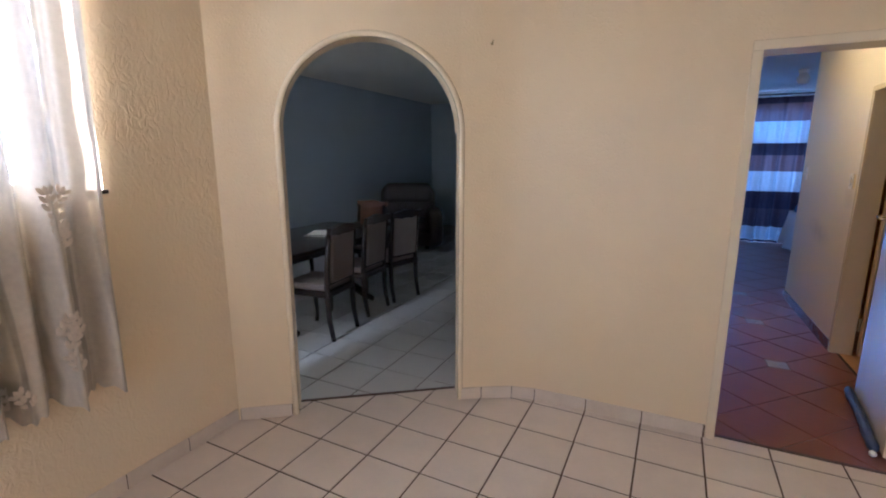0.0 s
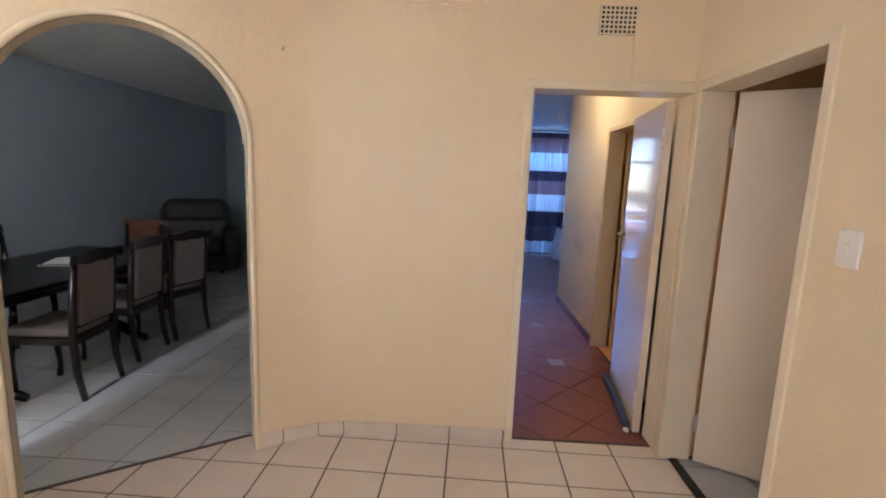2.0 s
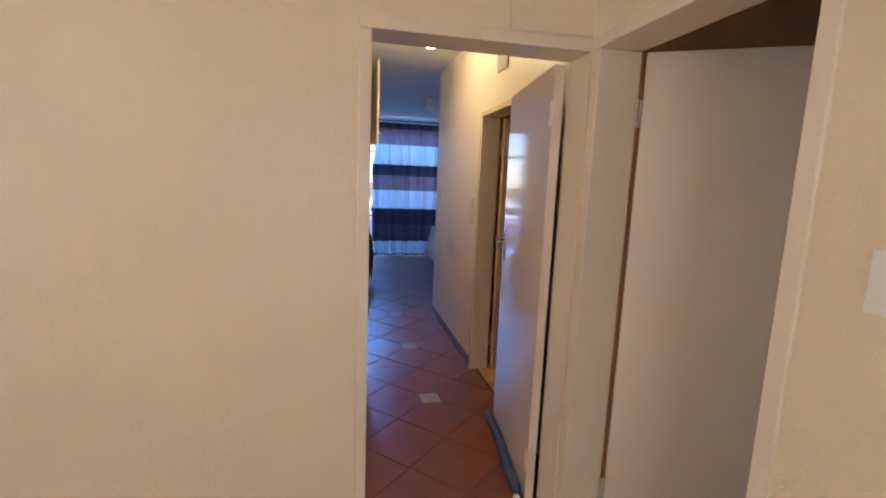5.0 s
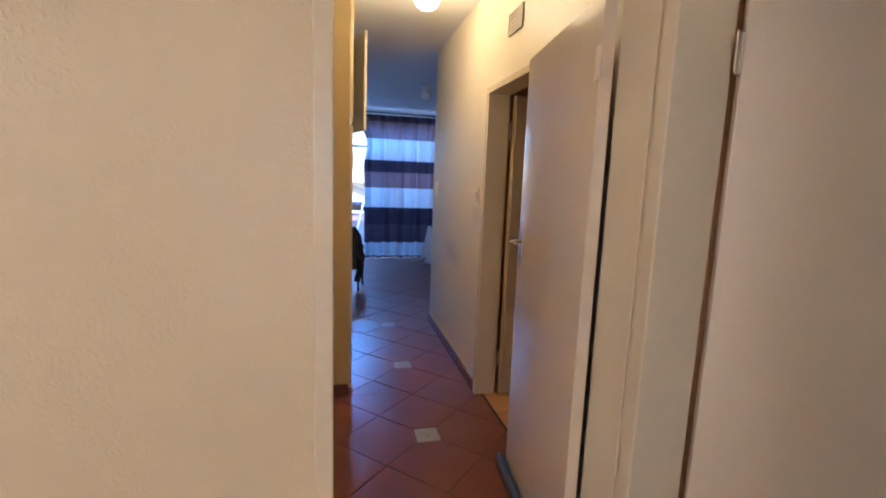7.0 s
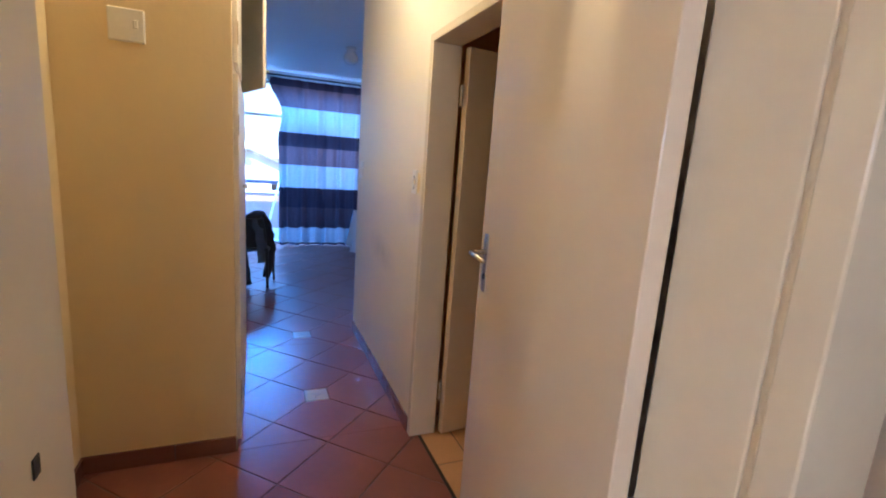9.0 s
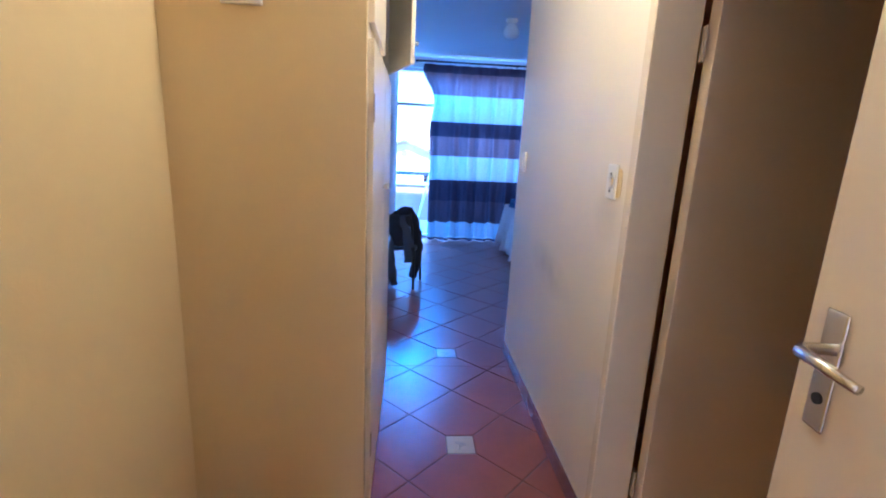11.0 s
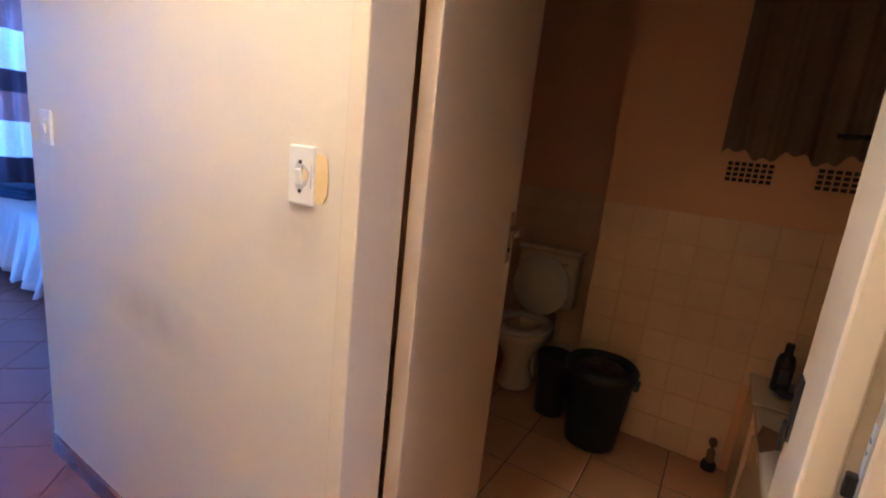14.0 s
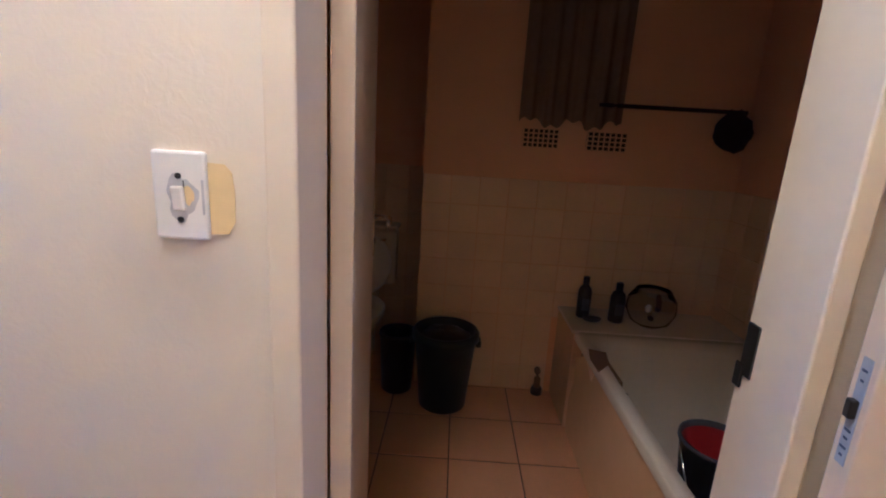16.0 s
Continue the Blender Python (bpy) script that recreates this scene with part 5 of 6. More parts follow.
def bed():
    ob = thing("bed", "bed with a white skirted cover", "bed", pose(1.98, 8.12, 0))
    part("base", boxed((0.10, 0.06, 0.08), (2.0, 1.74, 0.34), 0.02, 2), M["fabric"], ob)
    part("mattress", boxed((0.06, 0.02, 0.34), (2.02, 1.78, 0.60), 0.06, 3), M["sheet"], ob)
    for x, y in ((0.16, 0.12), (0.16, 1.66), (1.92, 0.12), (1.92, 1.66)):
        bm = bmesh.new()
        tube(bm, [(x, y, 0), (x, y, 0.09)], [0.02, 0.03], 10)
        part("leg", bm, M["wood"], ob)
    cv = thing("bed_cover", "white bed cover hanging in folds to the floor", "bed cover", pose(1.98, 8.12, 0))
    bm = bmesh.new()
    n = 90
    path = [(0.03 - 0.0, 0.0 + 1.80 * i / n) for i in range(n + 1)]
    rows = []
    for k in range(9):
        u = k / 8
        row = []
        for i, (x, y) in enumerate(path):
            v = i / n
            flare = 0.14 * u * (1 - 0.4 * v) + 0.030 * u * math.sin(37 * v + 1.2) + 0.02 * u * math.sin(83 * v)
            z = 0.62 - (0.55 + 0.03 * math.sin(21 * v)) * u
            row.append(bm.verts.new((x - flare, y + 0.02 * u * math.sin(31 * v), z)))
        rows.append(row)
    top = [bm.verts.new((2.0, y, 0.625)) for _, y in path]
    for a, b in zip([top] + rows, rows):
        for i in range(n):
            f = bm.faces.new((a[i], a[i + 1], b[i + 1], b[i]))
            f.smooth = True
    ob2 = part("cloth", bm, M["sheet"], cv)
    md = ob2.modifiers.new("thick", "SOLIDIFY")
    md.thickness = 0.006
    jn = thing("jeans", "folded blue jeans on the bed", "jeans", pose(2.21, 9.42, 0.628, 0, 0, 20))
    bm = bmesh.new()
    for k in range(3):
        box(bm, (-0.17 + 0.01 * k, -0.20, 0.035 * k), (0.17 - 0.012 * k, 0.20, 0.035 * k + 0.04), 0.017, 3)
    for v in bm.verts:
        v.co.z += 0.012 * noise.noise(v.co * 12)
        v.co.x += 0.012 * noise.noise(v.co * 9 + Vector((5, 0, 0)))
    for v in bm.verts:
        v.co.z = max(v.co.z, 0.0)
    part("folded_legs", bm, M["denim"], jn, "", True)


bed()


# ---- bathroom ----
def bathtub():
    ob = thing("bathtub", "white built-in bath with a broken tiled front", "bathtub")
    x0, x1, y0, y1, z = XH + 0.135, 2.86, BATH_Y0 + 0.005, 3.745, 0.55
    bm = bmesh.new()
    # rim and basin as one shell: rounded rectangles that step down
    def ring(ax, bx, ay, by, r, zz, n=7):
        out = []
        for cx, cy, s in ((bx - r, by - r, 0), (ax + r, by - r, 90), (ax + r, ay + r, 180), (bx - r, ay + r, 270)):
            for i in range(n):
                a = math.radians(s + 90 * i / (n - 1))
                out.append(bm.verts.new((cx + r * math.cos(a), cy + r * math.sin(a), zz)))
        return out
    rings = [ring(x0, x1, y0, y1, 0.012, z - 0.04), ring(x0, x1, y0, y1, 0.02, z - 0.008), ring(x0 + 0.008, x1 - 0.008, y0 + 0.008, y1 - 0.008, 0.025, z),
             ring(x0 + 0.06, x1 - 0.10, y0 + 0.06, y1 - 0.055, 0.10, z), ring(x0 + 0.075, x1 - 0.115, y0 + 0.075, y1 - 0.07, 0.10, z - 0.02),
             ring(x0 + 0.13, x1 - 0.18, y0 + 0.11, y1 - 0.11, 0.13, z - 0.25), ring(x0 + 0.22, x1 - 0.26, y0 + 0.17, y1 - 0.17, 0.13, z - 0.39), ring(x0 + 0.4, x1 - 0.4, y0 + 0.26, y1 - 0.26, 0.08, z - 0.41)]
    for a, b in zip(rings, rings[1:]):
        n = len(a)
        for i in range(n):
            f = bm.faces.new((a[i], a[(i + 1) % n], b[(i + 1) % n], b[i]))
            f.smooth = True
    bm.faces.new(rings[-1])
    bmesh.ops.recalc_face_normals(bm, faces=bm.faces)
    part("tub", bm, M["enamel"], ob)
    bm = bmesh.new()
    tube(bm, [(2.40, 3.32, z - 0.404), (2.40, 3.32, z - 0.398)], 0.028, 14)
    part("drain", bm, M["dark_metal"], ob)
    bm = bmesh.new()
    tube(bm, [(2.48, 3.615, z - 0.13), (2.48, 3.60, z - 0.13)], 0.02, 12)
    part("plug", bm, M["dark_metal"], ob)
    # front, with a ragged hole at the far end
    outline = [(x0, 0), (x1 - 0.01, 0), (x1 - 0.01, 0.20), (x1 - 0.06, 0.30), (x1 - 0.03, 0.42), (x1 - 0.18, 0.505), (x1 - 0.30, 0.44), (x1 - 0.34, 0.508), (x0, 0.508)]
    bm = bmesh.new()
    a = [bm.verts.new((x, y1 - 0.012, zz)) for x, zz in outline]
    b = [bm.verts.new((x, y1 - 0.045, zz)) for x, zz in outline]
    bm.faces.new(a), bm.faces.new(b[::-1])
    for i in range(len(outline)):
        bm.faces.new((a[i], b[i], b[(i + 1) % len(outline)], a[(i + 1) % len(outline)]))
    bmesh.ops.recalc_face_normals(bm, faces=bm.faces)
    part("front_panel", bm, M["bath_tile"], ob, "beige tiled bath front")
    part("brick_core", boxed((x1 - 0.40, y1 - 0.11, 0), (x1, y1 - 0.05, 0.50)), M["stain"], ob, "bare brown cement behind the tiles")
    bm = bmesh.new()
    rim = [(2.44, 3.750, 0.552), (2.56, 3.752, 0.553), (2.66, 3.73, 0.553), (2.63, 3.66, 0.553), (2.52, 3.68, 0.553)]
    vs = [bm.verts.new(p) for p in rim]
    lo = [bm.verts.new((p[0], p[1], 0.549)) for p in rim]
    bm.faces.new(vs), bm.faces.new(lo[::-1])
    for i in range(5):
        bm.faces.new((vs[i], lo[i], lo[(i + 1) % 5], vs[(i + 1) % 5]))
    bmesh.ops.recalc_face_normals(bm, faces=bm.faces)
    part("chip", bm, M["stain"], ob, "brown chipped patch on the rim")
    lg = thing("bath_ledge", "tiled ledge at the end of the bath", "ledge", None, "", "structure")
    part("masonry", boxed((2.862, BATH_Y0 + 0.002, 0), (BATH_X - 0.001, 3.745, 0.535), 0.004), M["bath_tile"], lg)
    part("capping", boxed((2.864, BATH_Y0 + 0.002, 0.535), (BATH_X - 0.013, 3.755, 0.552), 0.003), M["enamel"], lg)


bathtub()


def bottle(at, h, r, label):
    ob = thing("bottle", label, "bottle", Matrix.Translation(at), "bottles on the bath ledge")
    bm = bmesh.new()
    lathe(bm, [(r * 0.9, 0), (r, 0.008), (r, h * 0.62), (r * 0.8, h * 0.74), (r * 0.42, h * 0.80)], 18)
    part("body", bm, M["bottle"], ob, "", True)
    bm = bmesh.new()
    lathe(bm, [(r * 0.46, h * 0.80), (r * 0.46, h * 0.97), (r * 0.40, h)], 14)
    part("cap", bm, M["bottle"], ob)
    part("label_band", boxed((-r * 1.02, -r * 0.5, h * 0.2), (-r * 0.96, r * 0.5, h * 0.5), 0.002), M["bucket"], ob, "faded grey label")


bottle((3.07, 3.655, 0.553), 0.225, 0.036, "tall black shampoo bottle on the bath ledge")
bottle((3.03, 3.49, 0.553), 0.215, 0.040, "broad black plastic bottle on the bath ledge")


def soap_cake():
    ob = thing("soap_dish", "small dark soap dish beside the bottles", "soap dish", pose(3.01, 3.62, 0.553))
    bm = bmesh.new()
    lathe(bm, [(0.03, 0), (0.042, 0.008), (0.045, 0.018), (0.038, 0.016), (0.02, 0.010)], 18, Matrix.Diagonal((0.7, 1.1, 1, 1)))
    part("dish", bm, M["bucket"], ob, "", True)


soap_cake()


def glass_bowl():
    ob = thing("glass_bowl", "round clear glass bowl with oddments on the bath ledge", "bowl", pose(2.99, 3.33, 0.556))
    bm = bmesh.new()
    prof = [(0.05, 0.0), (0.10, 0.03), (0.125, 0.09), (0.118, 0.15), (0.085, 0.20), (0.080, 0.20), (0.112, 0.148), (0.119, 0.09), (0.095, 0.035), (0.045, 0.008)]
    lathe(bm, prof, 28)
    part("bowl", bm, M["bowl_glass"], ob, "", True)
    rnd = random.Random(3)
    for k, mm in enumerate(("bottle", "brass", "bucket", "plastic", "stain")):
        bm = bmesh.new()
        bmesh.ops.create_icosphere(bm, subdivisions=1, radius=0.022, matrix=pose(rnd.uniform(-0.05, 0.05), rnd.uniform(-0.05, 0.05), 0.05 + 0.02 * k, 20 * k, 30 * k, 0) @ Matrix.Diagonal((1.2, 0.8, 0.7, 1)))
        part("oddment", bm, M[mm], ob)


glass_bowl()


def bucket():
    ob = thing("bucket", "dark grey bucket, red inside, with a wire handle", "bucket", pose(2.07, 3.45, 0.205))
    bm = bmesh.new()
    lathe(bm, [(0.085, 0.0), (0.12, 0.30), (0.126, 0.30), (0.126, 0.315), (0.118, 0.315), (0.115, 0.30), (0.082, 0.012)], 28)
    part("shell", bm, M["bucket"], ob, "", True)
    bm = bmesh.new()
    lathe(bm, [(0.080, 0.016), (0.113, 0.296)], 28, None, False)
    lathe(bm, [(0.080, 0.015), (0.080, 0.017)], 28)
    part("inside", bm, M["bucket_red"], ob, "red lining", True)
    bm = bmesh.new()
    tube(bm, [(0.0, 0.128, 0.29), (-0.06, 0.115, 0.18), (-0.105, 0.06, 0.12), (-0.115, 0.0, 0.11), (-0.105, -0.06, 0.12), (-0.06, -0.115, 0.18), (0.0, -0.128, 0.29)], 0.004, 8)
    part("handle", bm, M["chrome"], ob, "bent wire handle", True)


bucket()


def bin_tub():
    ob = thing("waste_bin", "dark teal plastic waste bin on the bathroom floor", "bin", pose(3.02, 4.39, 0) @ Matrix.Diagonal((1, 1, 0.85, 1)))
    bm = bmesh.new()
    lathe(bm, [(0.12, 0.0), (0.13, 0.01), (0.165, 0.46), (0.182, 0.47), (0.184, 0.51), (0.172, 0.53), (0.160, 0.53), (0.155, 0.46), (0.12, 0.02)], 32)
    part("tub", bm, M["bin"], ob, "", True)
    for s in (-1, 1):
        part("grip", boxed((-0.04, s * 0.178 - 0.015, 0.43), (0.04, s * 0.178 + 0.015, 0.47), 0.008, 2), M["bin"], ob)
    bm = bmesh.new()
    lathe(bm, [(0.156, 0.44), (0.13, 0.49), (0.07, 0.515), (0.01, 0.52)], 24, None, False)
    for v in bm.verts:
        v.co.z += 0.02 * noise.noise(v.co * 14)
    part("bag", bm, M["bottle"], ob, "crumpled black bin bag", True)


bin_tub()


def floor_bucket():
    ob = thing("bucket", "black plastic bucket between the bin and the toilet", "bucket", pose(3.15, 4.665, 0))
    bm = bmesh.new()
    lathe(bm, [(0.082, 0.0), (0.088, 0.008), (0.102, 0.34), (0.106, 0.345), (0.106, 0.362), (0.098, 0.362), (0.095, 0.33), (0.08, 0.015)], 28)
    part("tub", bm, M["bottle"], ob, "", True)
    bm = bmesh.new()
    tube(bm, [(0.106 * math.cos(math.pi * i / 12), 0.106 * math.sin(math.pi * i / 12), 0.352 - 0.01 * math.sin(math.pi * i / 12)) for i in range(13)], 0.003, 6)
    part("bail_handle", bm, M["dark_metal"], ob, "thin wire handle", True)


floor_bucket()


def toilet():
    ob = thing("toilet", "white ceramic toilet with a low cistern", "toilet", pose(3.84, 4.97, 0, 0, 0, 180))
    bm = bmesh.new()
    lathe(bm, [(0.11, 0.0), (0.115, 0.02), (0.09, 0.10), (0.085, 0.18), (0.13, 0.27), (0.18, 0.35), (0.195, 0.39), (0.185, 0.40), (0.15, 0.40), (0.12, 0.33), (0.06, 0.25)], 28, Matrix.Translation((0.50, 0, 0)) @ Matrix.Diagonal((1.25, 1, 1, 1)))
    part("bowl", bm, M["enamel"], ob, "", True)
    bm = bmesh.new()
    lathe(bm, [(0.12, 0.402), (0.19, 0.402), (0.196, 0.412), (0.188, 0.422), (0.125, 0.422), (0.12, 0.412)], 28, Matrix.Translation((0.50, 0, 0)) @ Matrix.Diagonal((1.25, 1, 1, 1)), False)
    part("seat", bm, M["plastic"], ob, "", True)
    bm = bmesh.new()
    lathe(bm, [(0.185, -0.010), (0.196, 0.0), (0.185, 0.012), (0.02, 0.018)], 28, pose(0.245, 0, 0.62, 0, 80, 0) @ Matrix.Diagonal((1.05, 1, 1, 1)))
    part("lid", bm, M["plastic"], ob, "raised white lid", True)
    part("cistern", boxed((0.02, -0.21, 0.46), (0.19, 0.21, 0.84), 0.03, 3), M["enamel"], ob)
    part("cistern_lid", boxed((0.012, -0.22, 0.842), (0.20, 0.22, 0.872), 0.012, 2), M["enamel"], ob)
    bm = bmesh.new()
    tube(bm, [(0.19, 0.14, 0.78), (0.215, 0.14, 0.78), (0.218, 0.08, 0.775)], 0.008, 8)
    part("flush_lever", bm, M["chrome"], ob, "", True)
    part("pan_neck", boxed((0.05, -0.09, 0.18), (0.36, 0.09, 0.40), 0.03, 2), M["enamel"], ob)
    part("foot", boxed((0.20, -0.09, 0.0), (0.42, 0.09, 0.20), 0.02, 2), M["enamel"], ob)


toilet()


def bath_window_net():
    ob = thing("net_curtain", "grimy grey net curtain on the bathroom wall", "curtain")
    bm = bmesh.new()
    zs = [2.46 - 0.90 * i / 20 for i in range(21)]
    grid = wavy_sheet(bm, -4.08, -3.55, 90, zs, 0.022, 6, 21)
    for i, v in enumerate(grid[-1]):
        v.co.z += 0.02 * math.sin(i * 0.17) + 0.012 * math.sin(i * 0.5)
    bmesh.ops.transform(bm, matrix=Matrix.Translation((BATH_X - 0.045, 0, 0)) @ pose(0, 0, 0, 0, 0, -90), verts=bm.verts)
    part("net", bm, M["towel"], ob, "", True)
    bm = bmesh.new()
    tube(bm, [(BATH_X - 0.04, 3.47, 2.47), (BATH_X - 0.04, 4.16, 2.47)], 0.008, 8)
    part("rod", bm, M["dark_metal"], ob)
    for y in (3.49, 4.14):
        part("bracket", boxed((BATH_X - 0.045, y - 0.008, 2.462), (BATH_X + 0.001, y + 0.008, 2.478)), M["dark_metal"], ob)
    rl = thing("towel_rail", "dark metal towel rail on the bathroom wall", "towel rail")
    bm = bmesh.new()
    tube(bm, [(BATH_X - 0.05, 3.68, 1.665), (BATH_X - 0.05, 2.93, 1.665)], 0.011, 10)
    part("bar", bm, M["broom"], rl, "", True)
    for y in (3.66, 2.95):
        bm = bmesh.new()
        tube(bm, [(BATH_X - 0.05, y, 1.665), (BATH_X + 0.001, y, 1.665)], 0.010, 8)
        part("bracket", bm, M["broom"], rl, "", True)
    sp = thing("bath_sponge", "dark bristly bath scrubber hanging from the towel rail", "scrubber", pose(BATH_X - 0.10, 3.01, 1.565))
    bm = bmesh.new()
    bmesh.ops.create_icosphere(bm, subdivisions=3, radius=0.095, matrix=Matrix.Diagonal((0.5, 0.95, 1.05, 1)))
    for v in bm.verts:
        v.co *= 1 + 0.22 * noise.noise(v.co * 22) + 0.1 * noise.noise(v.co * 60)
    part("bristles", bm, M["broom"], sp, "", True)
    bm = bmesh.new()
    tube(bm, [(0.03, 0, 0.08), (0.045, 0, 0.105), (0.05, 0, 0.114)], 0.004, 6)
    part("loop", bm, M["broom"], sp)


bath_window_net()


def waste_pipe():
    ob = thing("waste_pipe", "short dark waste pipe at the wall foot", "pipe", pose(BATH_X - 0.04, 3.83, 0))
    bm = bmesh.new()
    tube(bm, [(0, 0, 0.0), (0, 0, 0.10), (0.012, 0, 0.13), (0.04, 0, 0.14)], 0.019, 12)
    part("tube", bm, M["stain"], ob, "", True)
    bm = bmesh.new()
    lathe(bm, [(0.034, 0.0), (0.034, 0.03), (0.026, 0.045)], 16)
    part("collar", bm, M["bottle"], ob)


waste_pipe()


# ---- dining room ----
def dining_chair(m, label):
    """Upholstered chair: front to -x, back at +x."""
    ob = thing("dining_chair", label, "chair", m, "chairs round the dining table")
    w = 0.19
    for s in (-1, 1):
        bm = bmesh.new()
        tube(bm, [(0.235, s * w, 0.0), (0.20, s * w, 0.18), (0.19, s * w, 0.42), (0.20, s * w, 0.62), (0.235, s * w, 0.93)], [0.019, 0.022, 0.026, 0.024, 0.020], 8)
        part("back_leg", bm, M["wood"], ob, "", True)
        bm = bmesh.new()
        tube(bm, [(-0.21, s * w, 0.0), (-0.20, s * w, 0.10), (-0.215, s * w, 0.25), (-0.20, s * w, 0.42)], [0.020, 0.016, 0.022, 0.028], 8)
        part("front_leg", bm, M["wood"], ob, "", True)
    part("seat_frame", boxed((-0.235, -0.215, 0.38), (0.215, 0.215, 0.435), 0.01, 2), M["wood"], ob)
    part("seat", boxed((-0.235, -0.21, 0.436), (0.19, 0.21, 0.49), 0.022, 3), M["fabric"], ob, "taupe padded seat")
    bm = bmesh.new()
    vs = box(bm, (-0.022, -0.165, 0.0), (0.022, 0.165, 0.42), 0.014, 2)
    bmesh.ops.transform(bm, matrix=pose(0.203, 0, 0.50, 0, 4.5, 0), verts=bm.verts)
    part("back_pad", bm, M["fabric"], ob, "taupe padded back")
    bm = bmesh.new()
    n = 14
    rows = []
    for i in range(n + 1):
        v = i / n
        y = -0.225 + 0.45 * v
        top = 0.975 + 0.028 * math.cos(math.pi * (v - 0.5) * 2) * 0.6 + 0.02 * abs(2 * v - 1) ** 3
        lo = 0.905 - 0.012 * math.cos(math.pi * (v - 0.5) * 2)
        x = 0.235 + 0.02 * abs(2 * v - 1) ** 2
        rows.append([bm.verts.new((x + dx, y, z)) for dx, z in ((-0.022, lo), (0.020, lo), (0.026, top), (-0.012, top))])
    for a, b in zip(rows, rows[1:]):
        for k in range(4):
            bm.faces.new((a[k], a[(k + 1) % 4], b[(k + 1) % 4], b[k]))
    bm.faces.new(rows[0]), bm.faces.new(rows[-1][::-1])
    bmesh.ops.recalc_face_normals(bm, faces=bm.faces)
    part("top_rail", bm, M["wood"], ob, "carved dark top rail")
    part("lower_rail", boxed((0.175, -0.165, 0.485), (0.215, 0.165, 0.515), 0.006), M["wood"], ob)
    return ob


c1 = dining_chair(pose(-2.66, 3.23, 0, 0, 0, 5), "dark wooden dining chair with a taupe padded back")
copy_thing(c1, pose(-2.74, 3.88, 0, 0, 0, 2))
copy_thing(c1, pose(-2.68, 4.42, 0, 0, 0, -14))
far = copy_thing(c1, pose(-3.85, 4.02, 0, 0, 0, 180))
far["label"] = "dark dining chair on the far side of the table"
end = copy_thing(c1, pose(-3.38, 4.86, 0, 0, 0, 90))
end["label"] = "reddish dining chair at the end of the table"
for ch in end.children:
    if ch.name.startswith(("back_pad", "top_rail")):
        ch.data = ch.data.copy()
        ch.data.materials[0] = M["red_wood"]


def dining_table():
    ob = thing("dining_table", "long dark wooden pedestal dining table", "table", pose(-3.17, 3.55, 0))
    bm = boxed((-0.52, -1.05, 0.722), (0.52, 1.05, 0.76), 0.012, 3)
    part("tabletop", bm, M["wood"], ob)
    part("apron", boxed((-0.42, -0.93, 0.65), (0.42, 0.93, 0.722), 0.008), M["wood"], ob)
    for y in (-0.55, 0.60):
        bm = bmesh.new()
        lathe(bm, [(0.10, 0.10), (0.12, 0.16), (0.07, 0.22), (0.09, 0.32), (0.105, 0.42), (0.06, 0.52), (0.10, 0.62), (0.13, 0.655)], 20, Matrix.Translation((0, y, 0)))
        part("pedestal", bm, M["wood"], ob, "", True)
        for s in (-1, 1):
            bm = bmesh.new()
            tube(bm, [(s * 0.05, y, 0.17), (s * 0.20, y, 0.12), (s * 0.33, y, 0.05), (s * 0.42, y, 0.028)], [0.05, 0.045, 0.035, 0.028], 10)
            part("foot", bm, M["wood"], ob, "", True)


dining_table()


def magazines():
    ob = thing("magazine", "thin stack of white papers on the dining table", "papers", pose(-3.13, 3.80, 0.7605, 0, 0, 15))
    for k in range(3):
        part("booklet", boxed((-0.11, -0.15, 0.007 * k), (0.11, 0.15, 0.007 * k + 0.006), 0.001, 1, pose(0.006 * k, 0, 0, 0, 0, 5 * k)), M["paper"] if k != 1 else M["grey_cloth"], ob)


magazines()


def armchair():
    ob = thing("armchair", "big dark brown leather armchair against the wall", "armchair", pose(-4.02, 7.12, 0, 0, 0, 28))
    part("base", boxed((-0.50, -0.42, 0.04), (0.50, 0.42, 0.30), 0.05, 3), M["leather"], ob)
    part("seat_cushion", boxed((-0.35, -0.46, 0.30), (0.35, 0.30, 0.47), 0.07, 4), M["leather"], ob)
    for s in (-1, 1):
        part("armrest", boxed((s * 0.48 - 0.13, -0.46, 0.04), (s * 0.48 + 0.13, 0.36, 0.66), 0.12, 5), M["leather"], ob)
    bm = boxed((-0.50, 0.22, 0.30), (0.50, 0.54, 1.10), 0.15, 6)
    for v in bm.verts:
        v.co.y += 0.16 * max(0, v.co.z - 0.4)
        v.co.z -= 0.75 * v.co.x ** 2 * max(0, v.co.z - 0.5)
    part("backrest", bm, M["leather"], ob)
    bm = boxed((-0.46, 0.13, 0.74), (0.46, 0.37, 1.13), 0.115, 6)
    for v in bm.verts:
        v.co.y += 0.16 * max(0, v.co.z - 0.4)
        v.co.z -= 0.75 * v.co.x ** 2 * max(0, v.co.z - 0.5)
    part("head_cushion", bm, M["leather"], ob)
    for x in (-0.34, 0.34):
        for y in (-0.34, 0.34):
            part("foot", boxed((x - 0.03, y - 0.03, 0), (x + 0.03, y + 0.03, 0.05)), M["wood"], ob)


armchair()


